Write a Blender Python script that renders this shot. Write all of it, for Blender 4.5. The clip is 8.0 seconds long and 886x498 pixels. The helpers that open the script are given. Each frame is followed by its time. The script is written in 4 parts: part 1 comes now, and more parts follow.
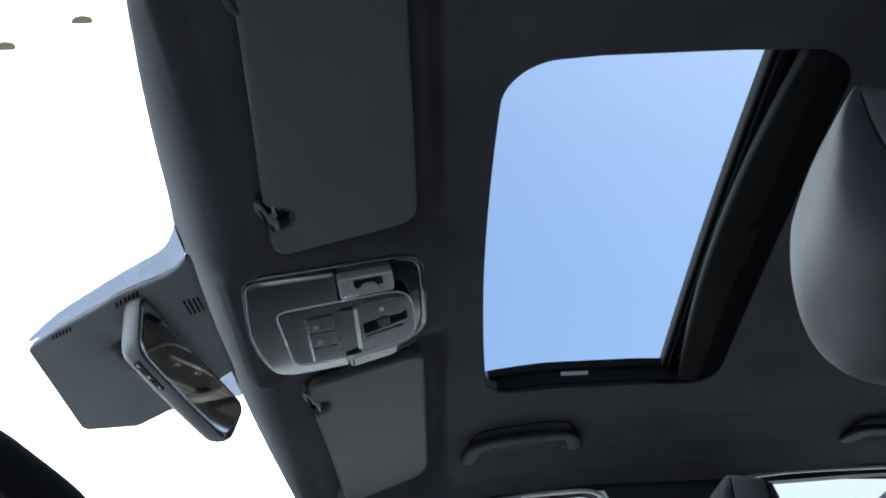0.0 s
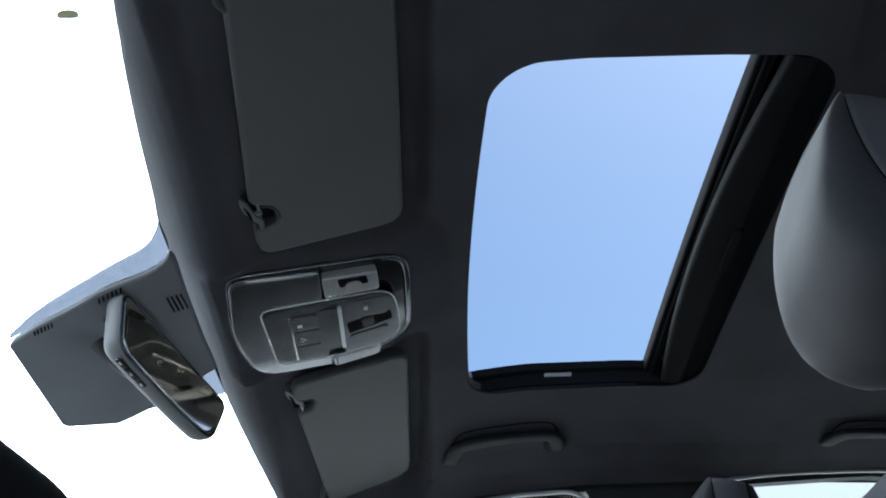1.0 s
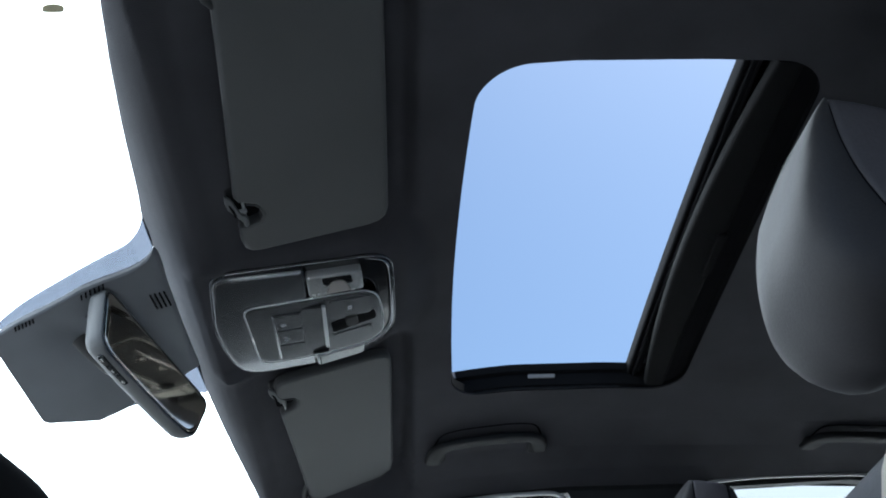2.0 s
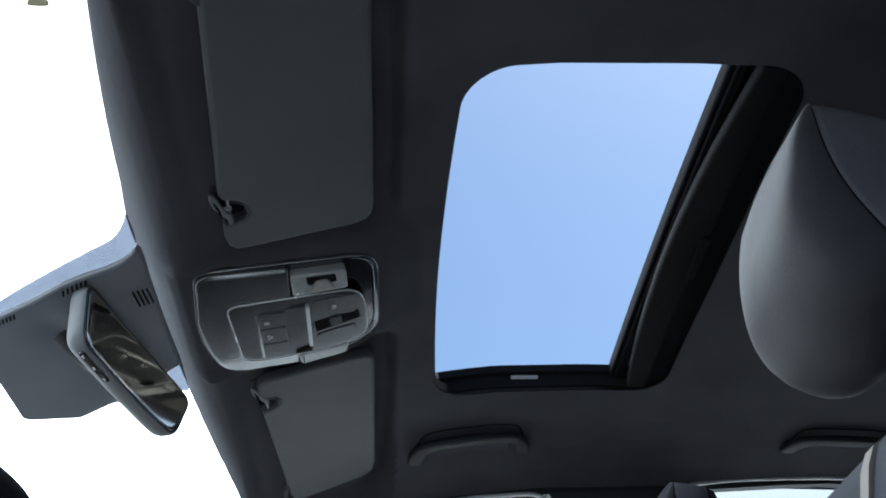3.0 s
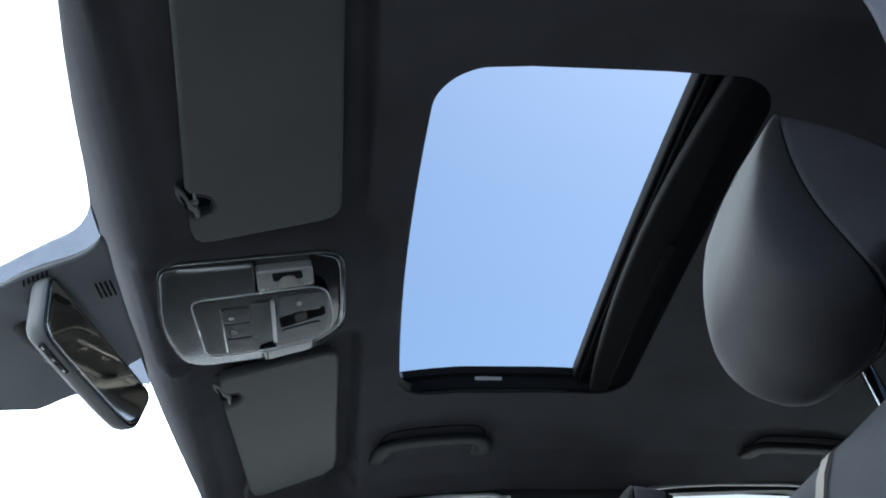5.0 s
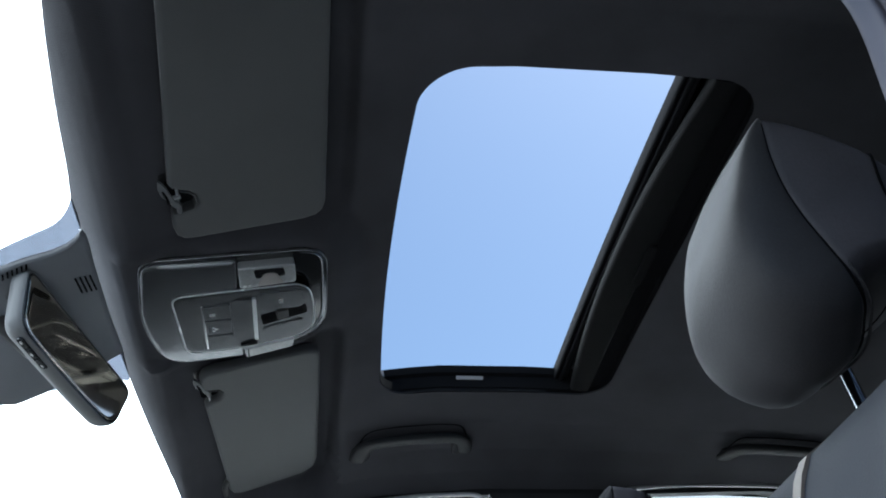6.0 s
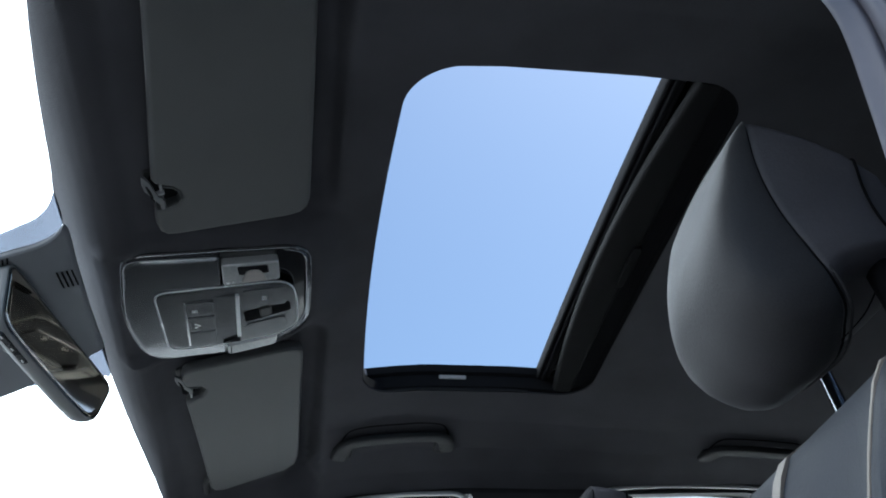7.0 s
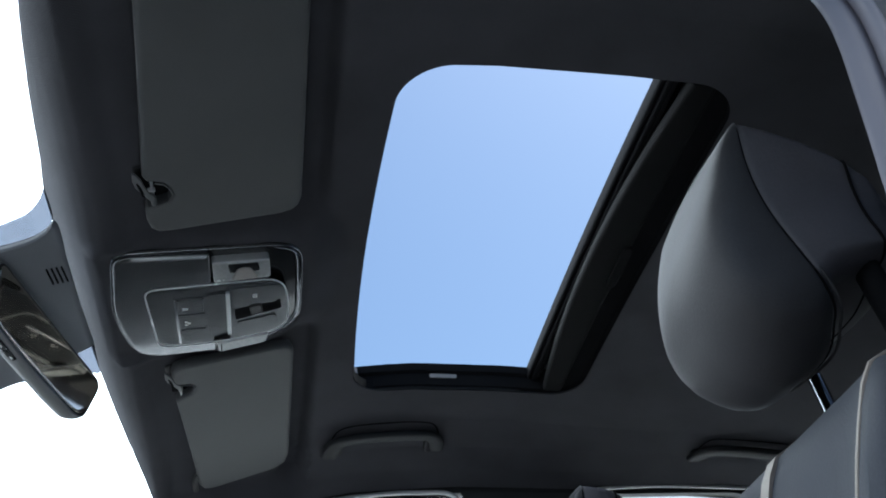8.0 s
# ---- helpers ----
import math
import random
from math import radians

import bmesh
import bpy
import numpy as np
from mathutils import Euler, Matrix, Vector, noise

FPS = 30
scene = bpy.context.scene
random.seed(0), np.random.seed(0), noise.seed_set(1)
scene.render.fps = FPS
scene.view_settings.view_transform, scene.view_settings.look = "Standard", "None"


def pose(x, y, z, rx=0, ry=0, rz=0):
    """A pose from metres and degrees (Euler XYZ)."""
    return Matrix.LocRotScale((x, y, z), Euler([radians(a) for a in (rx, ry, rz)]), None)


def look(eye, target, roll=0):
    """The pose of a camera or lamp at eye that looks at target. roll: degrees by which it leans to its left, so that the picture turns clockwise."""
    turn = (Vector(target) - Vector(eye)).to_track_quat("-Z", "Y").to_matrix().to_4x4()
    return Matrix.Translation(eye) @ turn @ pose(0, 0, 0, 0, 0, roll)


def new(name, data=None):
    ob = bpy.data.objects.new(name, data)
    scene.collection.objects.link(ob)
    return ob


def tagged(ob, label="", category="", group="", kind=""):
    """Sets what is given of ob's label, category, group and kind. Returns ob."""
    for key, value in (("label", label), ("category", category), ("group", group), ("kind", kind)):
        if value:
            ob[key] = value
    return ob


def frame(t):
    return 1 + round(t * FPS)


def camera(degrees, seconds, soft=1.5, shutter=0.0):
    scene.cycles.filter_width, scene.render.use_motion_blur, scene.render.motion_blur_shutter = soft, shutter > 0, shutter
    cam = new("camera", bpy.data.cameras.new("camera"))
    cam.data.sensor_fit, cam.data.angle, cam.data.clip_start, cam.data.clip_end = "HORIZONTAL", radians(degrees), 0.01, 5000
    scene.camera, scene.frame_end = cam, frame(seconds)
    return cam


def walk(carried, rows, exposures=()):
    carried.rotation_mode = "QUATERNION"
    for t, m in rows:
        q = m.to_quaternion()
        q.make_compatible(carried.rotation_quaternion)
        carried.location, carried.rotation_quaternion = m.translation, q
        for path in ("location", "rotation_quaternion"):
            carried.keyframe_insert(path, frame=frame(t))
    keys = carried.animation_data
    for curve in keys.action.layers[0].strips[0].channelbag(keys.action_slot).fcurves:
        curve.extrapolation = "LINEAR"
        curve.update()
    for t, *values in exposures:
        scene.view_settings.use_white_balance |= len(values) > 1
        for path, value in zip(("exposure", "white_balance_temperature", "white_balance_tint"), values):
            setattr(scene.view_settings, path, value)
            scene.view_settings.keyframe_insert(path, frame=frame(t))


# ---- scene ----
# The inside of a parked car, seen from beside the open driver's door.
# x runs to the car's rear, y from the driver's side to the passenger's side, z up; y = 0 is the car's centre line.

# ---- camera ----
cam = camera(50.83, 8.0, soft=1.9)
EYE = (0.0, -1.014, 0.75)
TURNS = [
    (0.0, 127.667, -0.935, 0.357),
    (0.5, 127.678, -0.946, -0.22),
    (1.0, 127.696, -0.928, -0.789),
    (1.5, 127.712, -0.925, -1.374),
    (3.0, 127.77, -0.886, -3.107),
    (3.5, 127.792, -0.887, -3.738),
    (4.0, 127.808, -0.843, -4.34),
    (4.5, 127.81, -0.875, -4.983),
    (6.0, 127.757, -0.794, -6.887),
    (6.5, 127.734, -0.758, -7.505),
    (7.0, 127.714, -0.765, -8.071),
    (7.5, 127.689, -0.725, -8.465),
    (8.0, 127.654, -0.726, -8.719),
]
walk(cam, [(t, pose(*EYE, rx, ry, rz)) for t, rx, ry, rz in TURNS], exposures=[(0.0, 0.85, 5720, 1), (8.0, 0.85, 5720, 1)])

# ---- light ----
world = bpy.data.worlds.new("sky")
scene.world = world
world.use_nodes = True
wn, wl = world.node_tree.nodes, world.node_tree.links
sky = wn.new("ShaderNodeTexSky")
sky.sky_type = "NISHITA"
sky.sun_disc = False
sky.air_density, sky.dust_density, sky.ozone_density = 1.0, 2.2, 0.42
SUN_ELEVATION, SUN_AZIMUTH = 72.0, -2.0      # azimuth from +x (rear) towards +y
sky.sun_elevation = radians(SUN_ELEVATION)
sky.sun_rotation = radians(90.0 - SUN_AZIMUTH)
wl.new(sky.outputs[0], wn["Background"].inputs[0])
wn["Background"].inputs[1].default_value = 0.115
sun = new("sun", bpy.data.lights.new("sun", "SUN"))
sun.data.energy, sun.data.angle, sun.data.color = 5.0, radians(0.6), (1.0, 0.95, 0.88)
ce, se = math.cos(radians(SUN_ELEVATION)), math.sin(radians(SUN_ELEVATION))
toward = Vector((ce * math.cos(radians(SUN_AZIMUTH)), ce * math.sin(radians(SUN_AZIMUTH)), se))
sun.matrix_world = look(toward * 20, (0, 0, 0))


# ---- materials ----
def material(name, color, rough=0.6, metal=0.0, grain=600.0, bump=0.15, vary=0.25, coat=0.0, big=9.0, spec=0.5, weave=False):
    m = bpy.data.materials.new(name)
    m.use_nodes = True
    n, l = m.node_tree.nodes, m.node_tree.links
    b = n["Principled BSDF"]
    b.inputs["Metallic"].default_value = metal
    b.inputs["Coat Weight"].default_value = coat
    b.inputs["Specular IOR Level"].default_value = spec
    co = n.new("ShaderNodeTexCoord")
    fine = n.new("ShaderNodeTexNoise")
    fine.inputs["Scale"].default_value, fine.inputs["Detail"].default_value = grain, 3.0
    wide = n.new("ShaderNodeTexNoise")
    wide.inputs["Scale"].default_value, wide.inputs["Detail"].default_value = big, 5.0
    l.new(co.outputs["Object"], fine.inputs["Vector"])
    l.new(co.outputs["Object"], wide.inputs["Vector"])
    mix = n.new("ShaderNodeMath")
    mix.operation = "MULTIPLY_ADD"
    l.new(fine.outputs[0], mix.inputs[0])
    mix.inputs[1].default_value = 0.5
    l.new(wide.outputs[0], mix.inputs[2])
    ramp = n.new("ShaderNodeValToRGB")
    ramp.color_ramp.elements[0].position, ramp.color_ramp.elements[1].position = 0.5, 1.0
    ramp.color_ramp.elements[0].color = (*[c * (1 - vary) for c in color], 1)
    ramp.color_ramp.elements[1].color = (*[c * (1 + vary) for c in color], 1)
    l.new(mix.outputs[0], ramp.inputs[0])
    l.new(ramp.outputs[0], b.inputs["Base Color"])
    mr = n.new("ShaderNodeMapRange")
    mr.inputs["To Min"].default_value, mr.inputs["To Max"].default_value = max(0.02, rough - 0.08), min(1.0, rough + 0.08)
    l.new(wide.outputs[0], mr.inputs[0])
    l.new(mr.outputs[0], b.inputs["Roughness"])
    if bump:
        bp = n.new("ShaderNodeBump")
        bp.inputs["Strength"].default_value, bp.inputs["Distance"].default_value = bump, 0.0012
        if weave:
            waves = []
            turned = n.new("ShaderNodeMapping")
            turned.inputs["Rotation"].default_value = (0.0, 0.0, radians(45))
            l.new(co.outputs["Object"], turned.inputs["Vector"])
            for direction in ("X", "Y"):
                w = n.new("ShaderNodeTexWave")
                w.bands_direction = direction
                w.inputs["Scale"].default_value, w.inputs["Distortion"].default_value = 150.0, 0.3
                l.new(turned.outputs[0], w.inputs["Vector"])
                waves.append(w)
            mx = n.new("ShaderNodeMath")
            mx.operation = "MAXIMUM"
            l.new(waves[0].outputs["Fac"], mx.inputs[0])
            l.new(waves[1].outputs["Fac"], mx.inputs[1])
            ad = n.new("ShaderNodeMath")
            l.new(mx.outputs[0], ad.inputs[0])
            l.new(fine.outputs[0], ad.inputs[1])
            l.new(ad.outputs[0], bp.inputs["Height"])
        else:
            l.new(fine.outputs[0], bp.inputs["Height"])
        l.new(bp.outputs[0], b.inputs["Normal"])
    return m


def clear_glass(name, tint, gloss=0.06, most=0.30):
    m = bpy.data.materials.new(name)
    m.use_nodes = True
    n, l = m.node_tree.nodes, m.node_tree.links
    n.remove(n["Principled BSDF"])
    tr, gl, mx, lw, mp = (n.new(k) for k in ("ShaderNodeBsdfTransparent", "ShaderNodeBsdfGlossy", "ShaderNodeMixShader", "ShaderNodeLayerWeight", "ShaderNodeMapRange"))
    tr.inputs[0].default_value = (*tint, 1)
    gl.inputs["Roughness"].default_value = gloss
    lw.inputs[0].default_value = 0.3
    mp.inputs["From Min"].default_value = 0.55
    mp.inputs["To Min"].default_value, mp.inputs["To Max"].default_value = 0.03, most
    l.new(lw.outputs["Facing"], mp.inputs[0])
    l.new(mp.outputs[0], mx.inputs[0])
    l.new(tr.outputs[0], mx.inputs[1])
    l.new(gl.outputs[0], mx.inputs[2])
    l.new(mx.outputs[0], n["Material Output"].inputs[0])
    return m


def glow(name, color, strength):
    m = bpy.data.materials.new(name)
    m.use_nodes = True
    n, l = m.node_tree.nodes, m.node_tree.links
    n.remove(n["Principled BSDF"])
    e = n.new("ShaderNodeEmission")
    e.inputs[0].default_value, e.inputs[1].default_value = (*color, 1), strength
    l.new(e.outputs[0], n["Material Output"].inputs[0])
    return m


HEADLINER = material("headliner_fabric", (0.0590, 0.0595, 0.0675), 0.95, grain=900, bump=0.30, vary=0.2, spec=0.2, weave=True)
VISOR = material("visor_vinyl", (0.0730, 0.0755, 0.0785), 0.55, grain=1100, bump=0.25, vary=0.10, spec=0.4)
TRIM = material("black_trim", (0.022, 0.023, 0.025), 0.55, grain=1200, bump=0.2)
GRIP = material("black_grip_plastic", (0.014, 0.015, 0.0175), 0.6, grain=1200, bump=0.15, spec=0.3)
SATIN = material("graphite_satin_plastic", (0.225, 0.232, 0.246), 0.17, metal=0.85, grain=1500, bump=0.0, vary=0.1, spec=0.6)
PALE_EDGE = material("pale_satin_edge", (0.60, 0.62, 0.63), 0.25, metal=0.5, grain=1500, bump=0.05, vary=0.1)
DARK_SATIN = material("dark_satin_plastic", (0.078, 0.082, 0.089), 0.22, metal=0.65, grain=1500, bump=0.0, vary=0.1, spec=0.6)
SATIN_DARK = material("mid_grey_plastic", (0.11, 0.116, 0.122), 0.45, grain=1500, bump=0.1, vary=0.1)
PIANO = material("piano_black", (0.006, 0.006, 0.007), 0.07, bump=0.0, coat=0.6)
SHADE_FABRIC = material("sunshade_fabric", (0.0045, 0.0045, 0.005), 0.85, grain=900, bump=0.3, vary=0.2, spec=0.15)
SEAL = material("channel_rubber", (0.012, 0.012, 0.013), 0.7, grain=900, bump=0.1, spec=0.15)
RUBBER = material("black_rubber", (0.008, 0.008, 0.009), 0.85, grain=800, bump=0.1, spec=0.04)
CHROME = material("chrome", (0.75, 0.76, 0.78), 0.12, metal=1.0, bump=0.0, vary=0.03)
LEATHER = material("dark_leather", (0.043, 0.042, 0.0455), 0.60, grain=420, bump=0.25, vary=0.12, big=14, spec=0.20)
# lighter violet-grey copy of the dark leather, for the side lit from outside
LEATHER_LIFTED = material("lifted_violet_leather", (0.074, 0.070, 0.080), 0.55, grain=420, bump=0.25, vary=0.12, big=14, spec=0.28)
LEATHER_GREY = material("grey_leather", (0.018, 0.021, 0.029), 0.65, grain=420, bump=0.25, vary=0.12, big=14, spec=0.2)
PIPING = material("pale_piping", (0.17, 0.147, 0.128), 0.5, grain=700, bump=0.2, vary=0.1)
MIRROR = material("mirror_glass", (0.80, 0.71, 0.58), 0.03, metal=1.0, bump=0.0, vary=0.02)
HOUSING = material("camera_cover_plastic", (0.165, 0.177, 0.198), 0.62, grain=1300, bump=0.3, vary=0.14, spec=0.3)
MIRROR_RIM = material("mirror_rim_plastic", (0.20, 0.205, 0.212), 0.5, grain=1500, bump=0.12, vary=0.1, spec=0.3)
ALUMINIUM = material("satin_aluminium", (0.62, 0.62, 0.63), 0.35, metal=0.3, bump=0.0, vary=0.05)
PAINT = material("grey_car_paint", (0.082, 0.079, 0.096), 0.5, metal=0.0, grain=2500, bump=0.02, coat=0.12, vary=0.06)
MARK = material("white_print", (0.80, 0.80, 0.80), 0.6, bump=0.0, vary=0.02)
PLATE = material("grey_label", (0.26, 0.24, 0.23), 0.45, grain=900, bump=0.1, vary=0.2)
FROSTED = material("frosted_lamp_lens", (0.33, 0.355, 0.355), 0.2, grain=300, bump=0.3, coat=0.5)
LENS = material("lamp_lens", (0.26, 0.27, 0.275), 0.14, grain=300, bump=0.3, coat=0.5)
SCRAP = material("olive_beige_scrap", (0.66, 0.60, 0.38), 0.8, grain=300, bump=0.3)
TRIM_CHROME = material("satin_trim_chrome", (0.42, 0.43, 0.45), 0.14, metal=1.0, bump=0.0, vary=0.03)
DARK_CHROME = material("dark_chrome", (0.22, 0.23, 0.25), 0.10, metal=1.0, bump=0.0, vary=0.03)
DASH = material("dark_dash_vinyl", (0.15, 0.15, 0.154), 0.7, grain=500, bump=0.4, vary=0.1)
# very pale so that the unseen cushions throw sunlight up at the headliner
BOUNCE_CUSHION = material("bounce_seat_leather", (0.72, 0.71, 0.705), 0.6, grain=420, bump=0.2, vary=0.1)
CARPET = material("dark_floor_carpet", (0.04, 0.04, 0.042), 0.95, grain=500, bump=0.8)
ASPHALT = material("worn_asphalt", (0.032, 0.032, 0.033), 0.9, grain=60, bump=0.4, big=0.6, vary=0.2)
# pale tone for the added slab that reflects sun into the cabin
BOUNCE_CONCRETE = material("bounce_concrete", (0.29, 0.287, 0.281), 0.9, grain=40, bump=0.4, big=0.8, vary=0.15)
GLASS = clear_glass("window_glass", (0.97, 0.98, 0.98), 0.02)
BAND = clear_glass("tinted_band_glass", (0.268, 0.284, 0.318), 0.02, 0.04)
# tint that holds back light from the rear of the cabin
DIM_GLASS = clear_glass("dimming_glass", (0.33, 0.33, 0.34), 0.02)
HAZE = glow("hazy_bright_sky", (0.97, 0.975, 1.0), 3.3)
PALE = glow("pale_low_sky", (0.90, 0.94, 1.0), 0.62)


# ---- building helpers ----
def smooth01(a, b, v):
    q = min(1.0, max(0.0, (v - a) / (b - a)))
    return q * q * (3 - 2 * q)


def lookup(table, v):
    if v <= table[0][0]:
        return table[0][1]
    for (a, p), (b, q) in zip(table, table[1:]):
        if v <= b:
            return p + (q - p) * (v - a) / (b - a)
    return table[-1][1]


def finish(bm, name, mat, shade=True):
    bmesh.ops.recalc_face_normals(bm, faces=bm.faces)
    me = bpy.data.meshes.new(name)
    bm.to_mesh(me)
    bm.free()
    me.materials.append(mat)
    if shade:
        me.polygons.foreach_set("use_smooth", [True] * len(me.polygons))
        me.set_sharp_from_angle(angle=radians(42))
    return me


def top_of(ob):
    while ob.parent:
        ob = ob.parent
    return ob


def thing(name, at, label, category, group="", kind=""):
    ob = new(name)
    ob.empty_display_size = 0.05
    ob.location = at
    return tagged(ob, label, category, group, kind)


def part(name, bm, mat, parent, label="", shade=True):
    """One mesh under a thing or a part; bm is in world metres."""
    root = Vector(top_of(parent).location)
    bmesh.ops.translate(bm, verts=bm.verts, vec=-root)
    ob = new(name, finish(bm, name, mat, shade))
    ob.parent = parent
    return tagged(ob, label) if label else ob


def solid(name, bm, mat, label, category, kind="structure", shade=True):
    return tagged(new(name, finish(bm, name, mat, shade)), label, category, "", kind)


def outline(x0, x1, y0, y1, r, n=8):
    """A rounded rectangle, anticlockwise; r: one radius or four (x1y1, x0y1, x0y0, x1y0)."""
    rs = r if isinstance(r, (list, tuple)) else (r,) * 4
    pts = []
    for (cx, cy, sx, sy, a0), q in zip(((x1, y1, -1, -1, 0), (x0, y1, 1, -1, 90), (x0, y0, 1, 1, 180), (x1, y0, -1, 1, 270)), rs):
        for i in range(n + 1):
            a = radians(a0 + 90 * i / n)
            pts.append((cx + sx * q + q * math.cos(a), cy + sy * q + q * math.sin(a)))
    return pts


def offset(pts, d):
    """The closed outline moved inwards by d."""
    out, n = [], len(pts)
    for i in range(n):
        ax, ay = pts[i - 1]
        bx, by = pts[(i + 1) % n]
        tx, ty = bx - ax, by - ay
        k = math.hypot(tx, ty) or 1.0
        out.append((pts[i][0] - ty / k * d, pts[i][1] + tx / k * d))
    return out


def loft(rings, close=True, caps=True, bm=None):
    bm = bm or bmesh.new()
    vs = [[bm.verts.new(p) for p in ring] for ring in rings]
    for a, b in zip(vs, vs[1:]):
        n = len(a)
        for i in range(n if close else n - 1):
            j = (i + 1) % n
            bm.faces.new((a[i], a[j], b[j], b[i]))
    if caps:
        bm.faces.new(vs[0])
        bm.faces.new(list(reversed(vs[-1])))
    return bm


def slab(pts, place, lo, hi, edge=0.003, steps=4, bm=None, fan=True):
    """A flat solid with rounded rims: outline pts, from depth lo to hi, put in the world by place(u, v, w)."""
    arc = [radians(90 * i / steps) for i in range(steps + 1)]
    low = [[place(u, v, lo + edge * (1 - math.cos(a))) for u, v in offset(pts, edge * (1 - math.sin(a)))] for a in arc]
    top = [[place(u, v, hi - edge * (1 - math.cos(a))) for u, v in offset(pts, edge * (1 - math.sin(a)))] for a in reversed(arc)]
    cx, cy = sum(u for u, v in pts) / len(pts), sum(v for u, v in pts) / len(pts)
    inner = offset(pts, edge)

    def face(k, w):
        return [place(cx + (u - cx) * k, cy + (v - cy) * k, w) for u, v in inner]

    if not fan:
        deep = offset(pts, edge + 0.001)
        return loft([[place(u, v, lo) for u, v in deep]] + low + top + [[place(u, v, hi) for u, v in deep]], bm=bm)
    before = [face(k, lo) for k in (0.12, 0.55, 0.93)]
    after = [face(k, hi) for k in (0.93, 0.75, 0.55, 0.33, 0.12)]
    return loft(before + low + top + after, bm=bm)


def tube(path, radius, n=10, closed=False, flat=1.0, bm=None):
    """A round bar along a path; radius may be a number or one for each point; flat squeezes it across."""
    path = [Vector(p) for p in path]
    rings, side = [], None
    for i, p in enumerate(path):
        a = path[i - 1] if (i or closed) else p
        b = path[(i + 1) % len(path)] if (closed or i < len(path) - 1) else p
        d = (b - a).normalized()
        if side is None:
            side = d.orthogonal().normalized()
        side = (side - d * side.dot(d)).normalized()
        up = d.cross(side)
        r = radius[i] if isinstance(radius, (list, tuple)) else radius
        rings.append([p + side * (r * math.cos(6.28318 * k / n)) + up * (r * flat * math.sin(6.28318 * k / n)) for k in range(n)])
    if closed:
        return loft(rings + [rings[0]], caps=False, bm=bm)
    return loft(rings, bm=bm)


def box(x0, x1, y0, y1, z0, z1, edge=0.002, bm=None):
    pts = outline(x0, x1, y0, y1, min(edge, abs(x1 - x0) / 3, abs(y1 - y0) / 3), 2)
    return slab(pts, lambda u, v, w: (u, v, w), z0, z1, min(edge, (z1 - z0) / 3), 2, bm)


def bezier(points, n=8):
    """A smooth line through the points."""
    p = [Vector(q) for q in points]
    p = [p[0] * 2 - p[1]] + p + [p[-1] * 2 - p[-2]]
    out = []
    for i in range(1, len(p) - 2):
        for k in range(n):
            t = k / n
            a, b, c, d = p[i - 1], p[i], p[i + 1], p[i + 2]
            out.append(0.5 * (2 * b + (c - a) * t + (2 * a - 5 * b + 4 * c - d) * t * t + (3 * b - a - 3 * c + d) * t ** 3))
    return out + [p[-2]]


# ---- the roof's form ----
CENTRE = [(-0.345, 1.433), (-0.326, 1.4165), (-0.313, 1.4055), (-0.30, 1.3965), (-0.287, 1.3905), (-0.274, 1.3882), (-0.26, 1.3890), (-0.248, 1.3935), (-0.235, 1.4015), (-0.2, 1.420), (-0.1, 1.459), (0.0, 1.490), (0.05, 1.504), (0.1, 1.514), (0.15, 1.522), (0.3, 1.532), (0.5, 1.536), (0.9, 1.53), (1.3, 1.51), (1.9, 1.44)]
EDGE = [(-0.345, 1.400), (-0.30, 1.368), (-0.28, 1.356), (-0.262, 1.348), (-0.245, 1.345), (-0.225, 1.349), (0.07, 1.432), (0.26, 1.458), (0.5, 1.472), (0.8, 1.500), (1.3, 1.48), (1.9, 1.40)]
ACROSS = [(0.0, 0.0), (0.2, 0.02), (0.36, 0.07), (0.45, 0.19), (0.52, 0.42), (0.57, 0.72), (0.605, 1.0)]
HALF = 0.605


def header_x(y):
    return -0.3365 + 0.203 * y * y - 0.006 * math.exp(-((y + 0.135) / 0.05) ** 2)


def liner_z(x, y):
    """The headliner's plain surface."""
    k = lookup(ACROSS, abs(y))
    roll = max(0.0, 1 - (x - header_x(y)) / 0.084)      # the front rim rolls up towards the glass
    return lookup(CENTRE, x) * (1 - k) + lookup(EDGE, x) * k + 0.022 * roll * roll


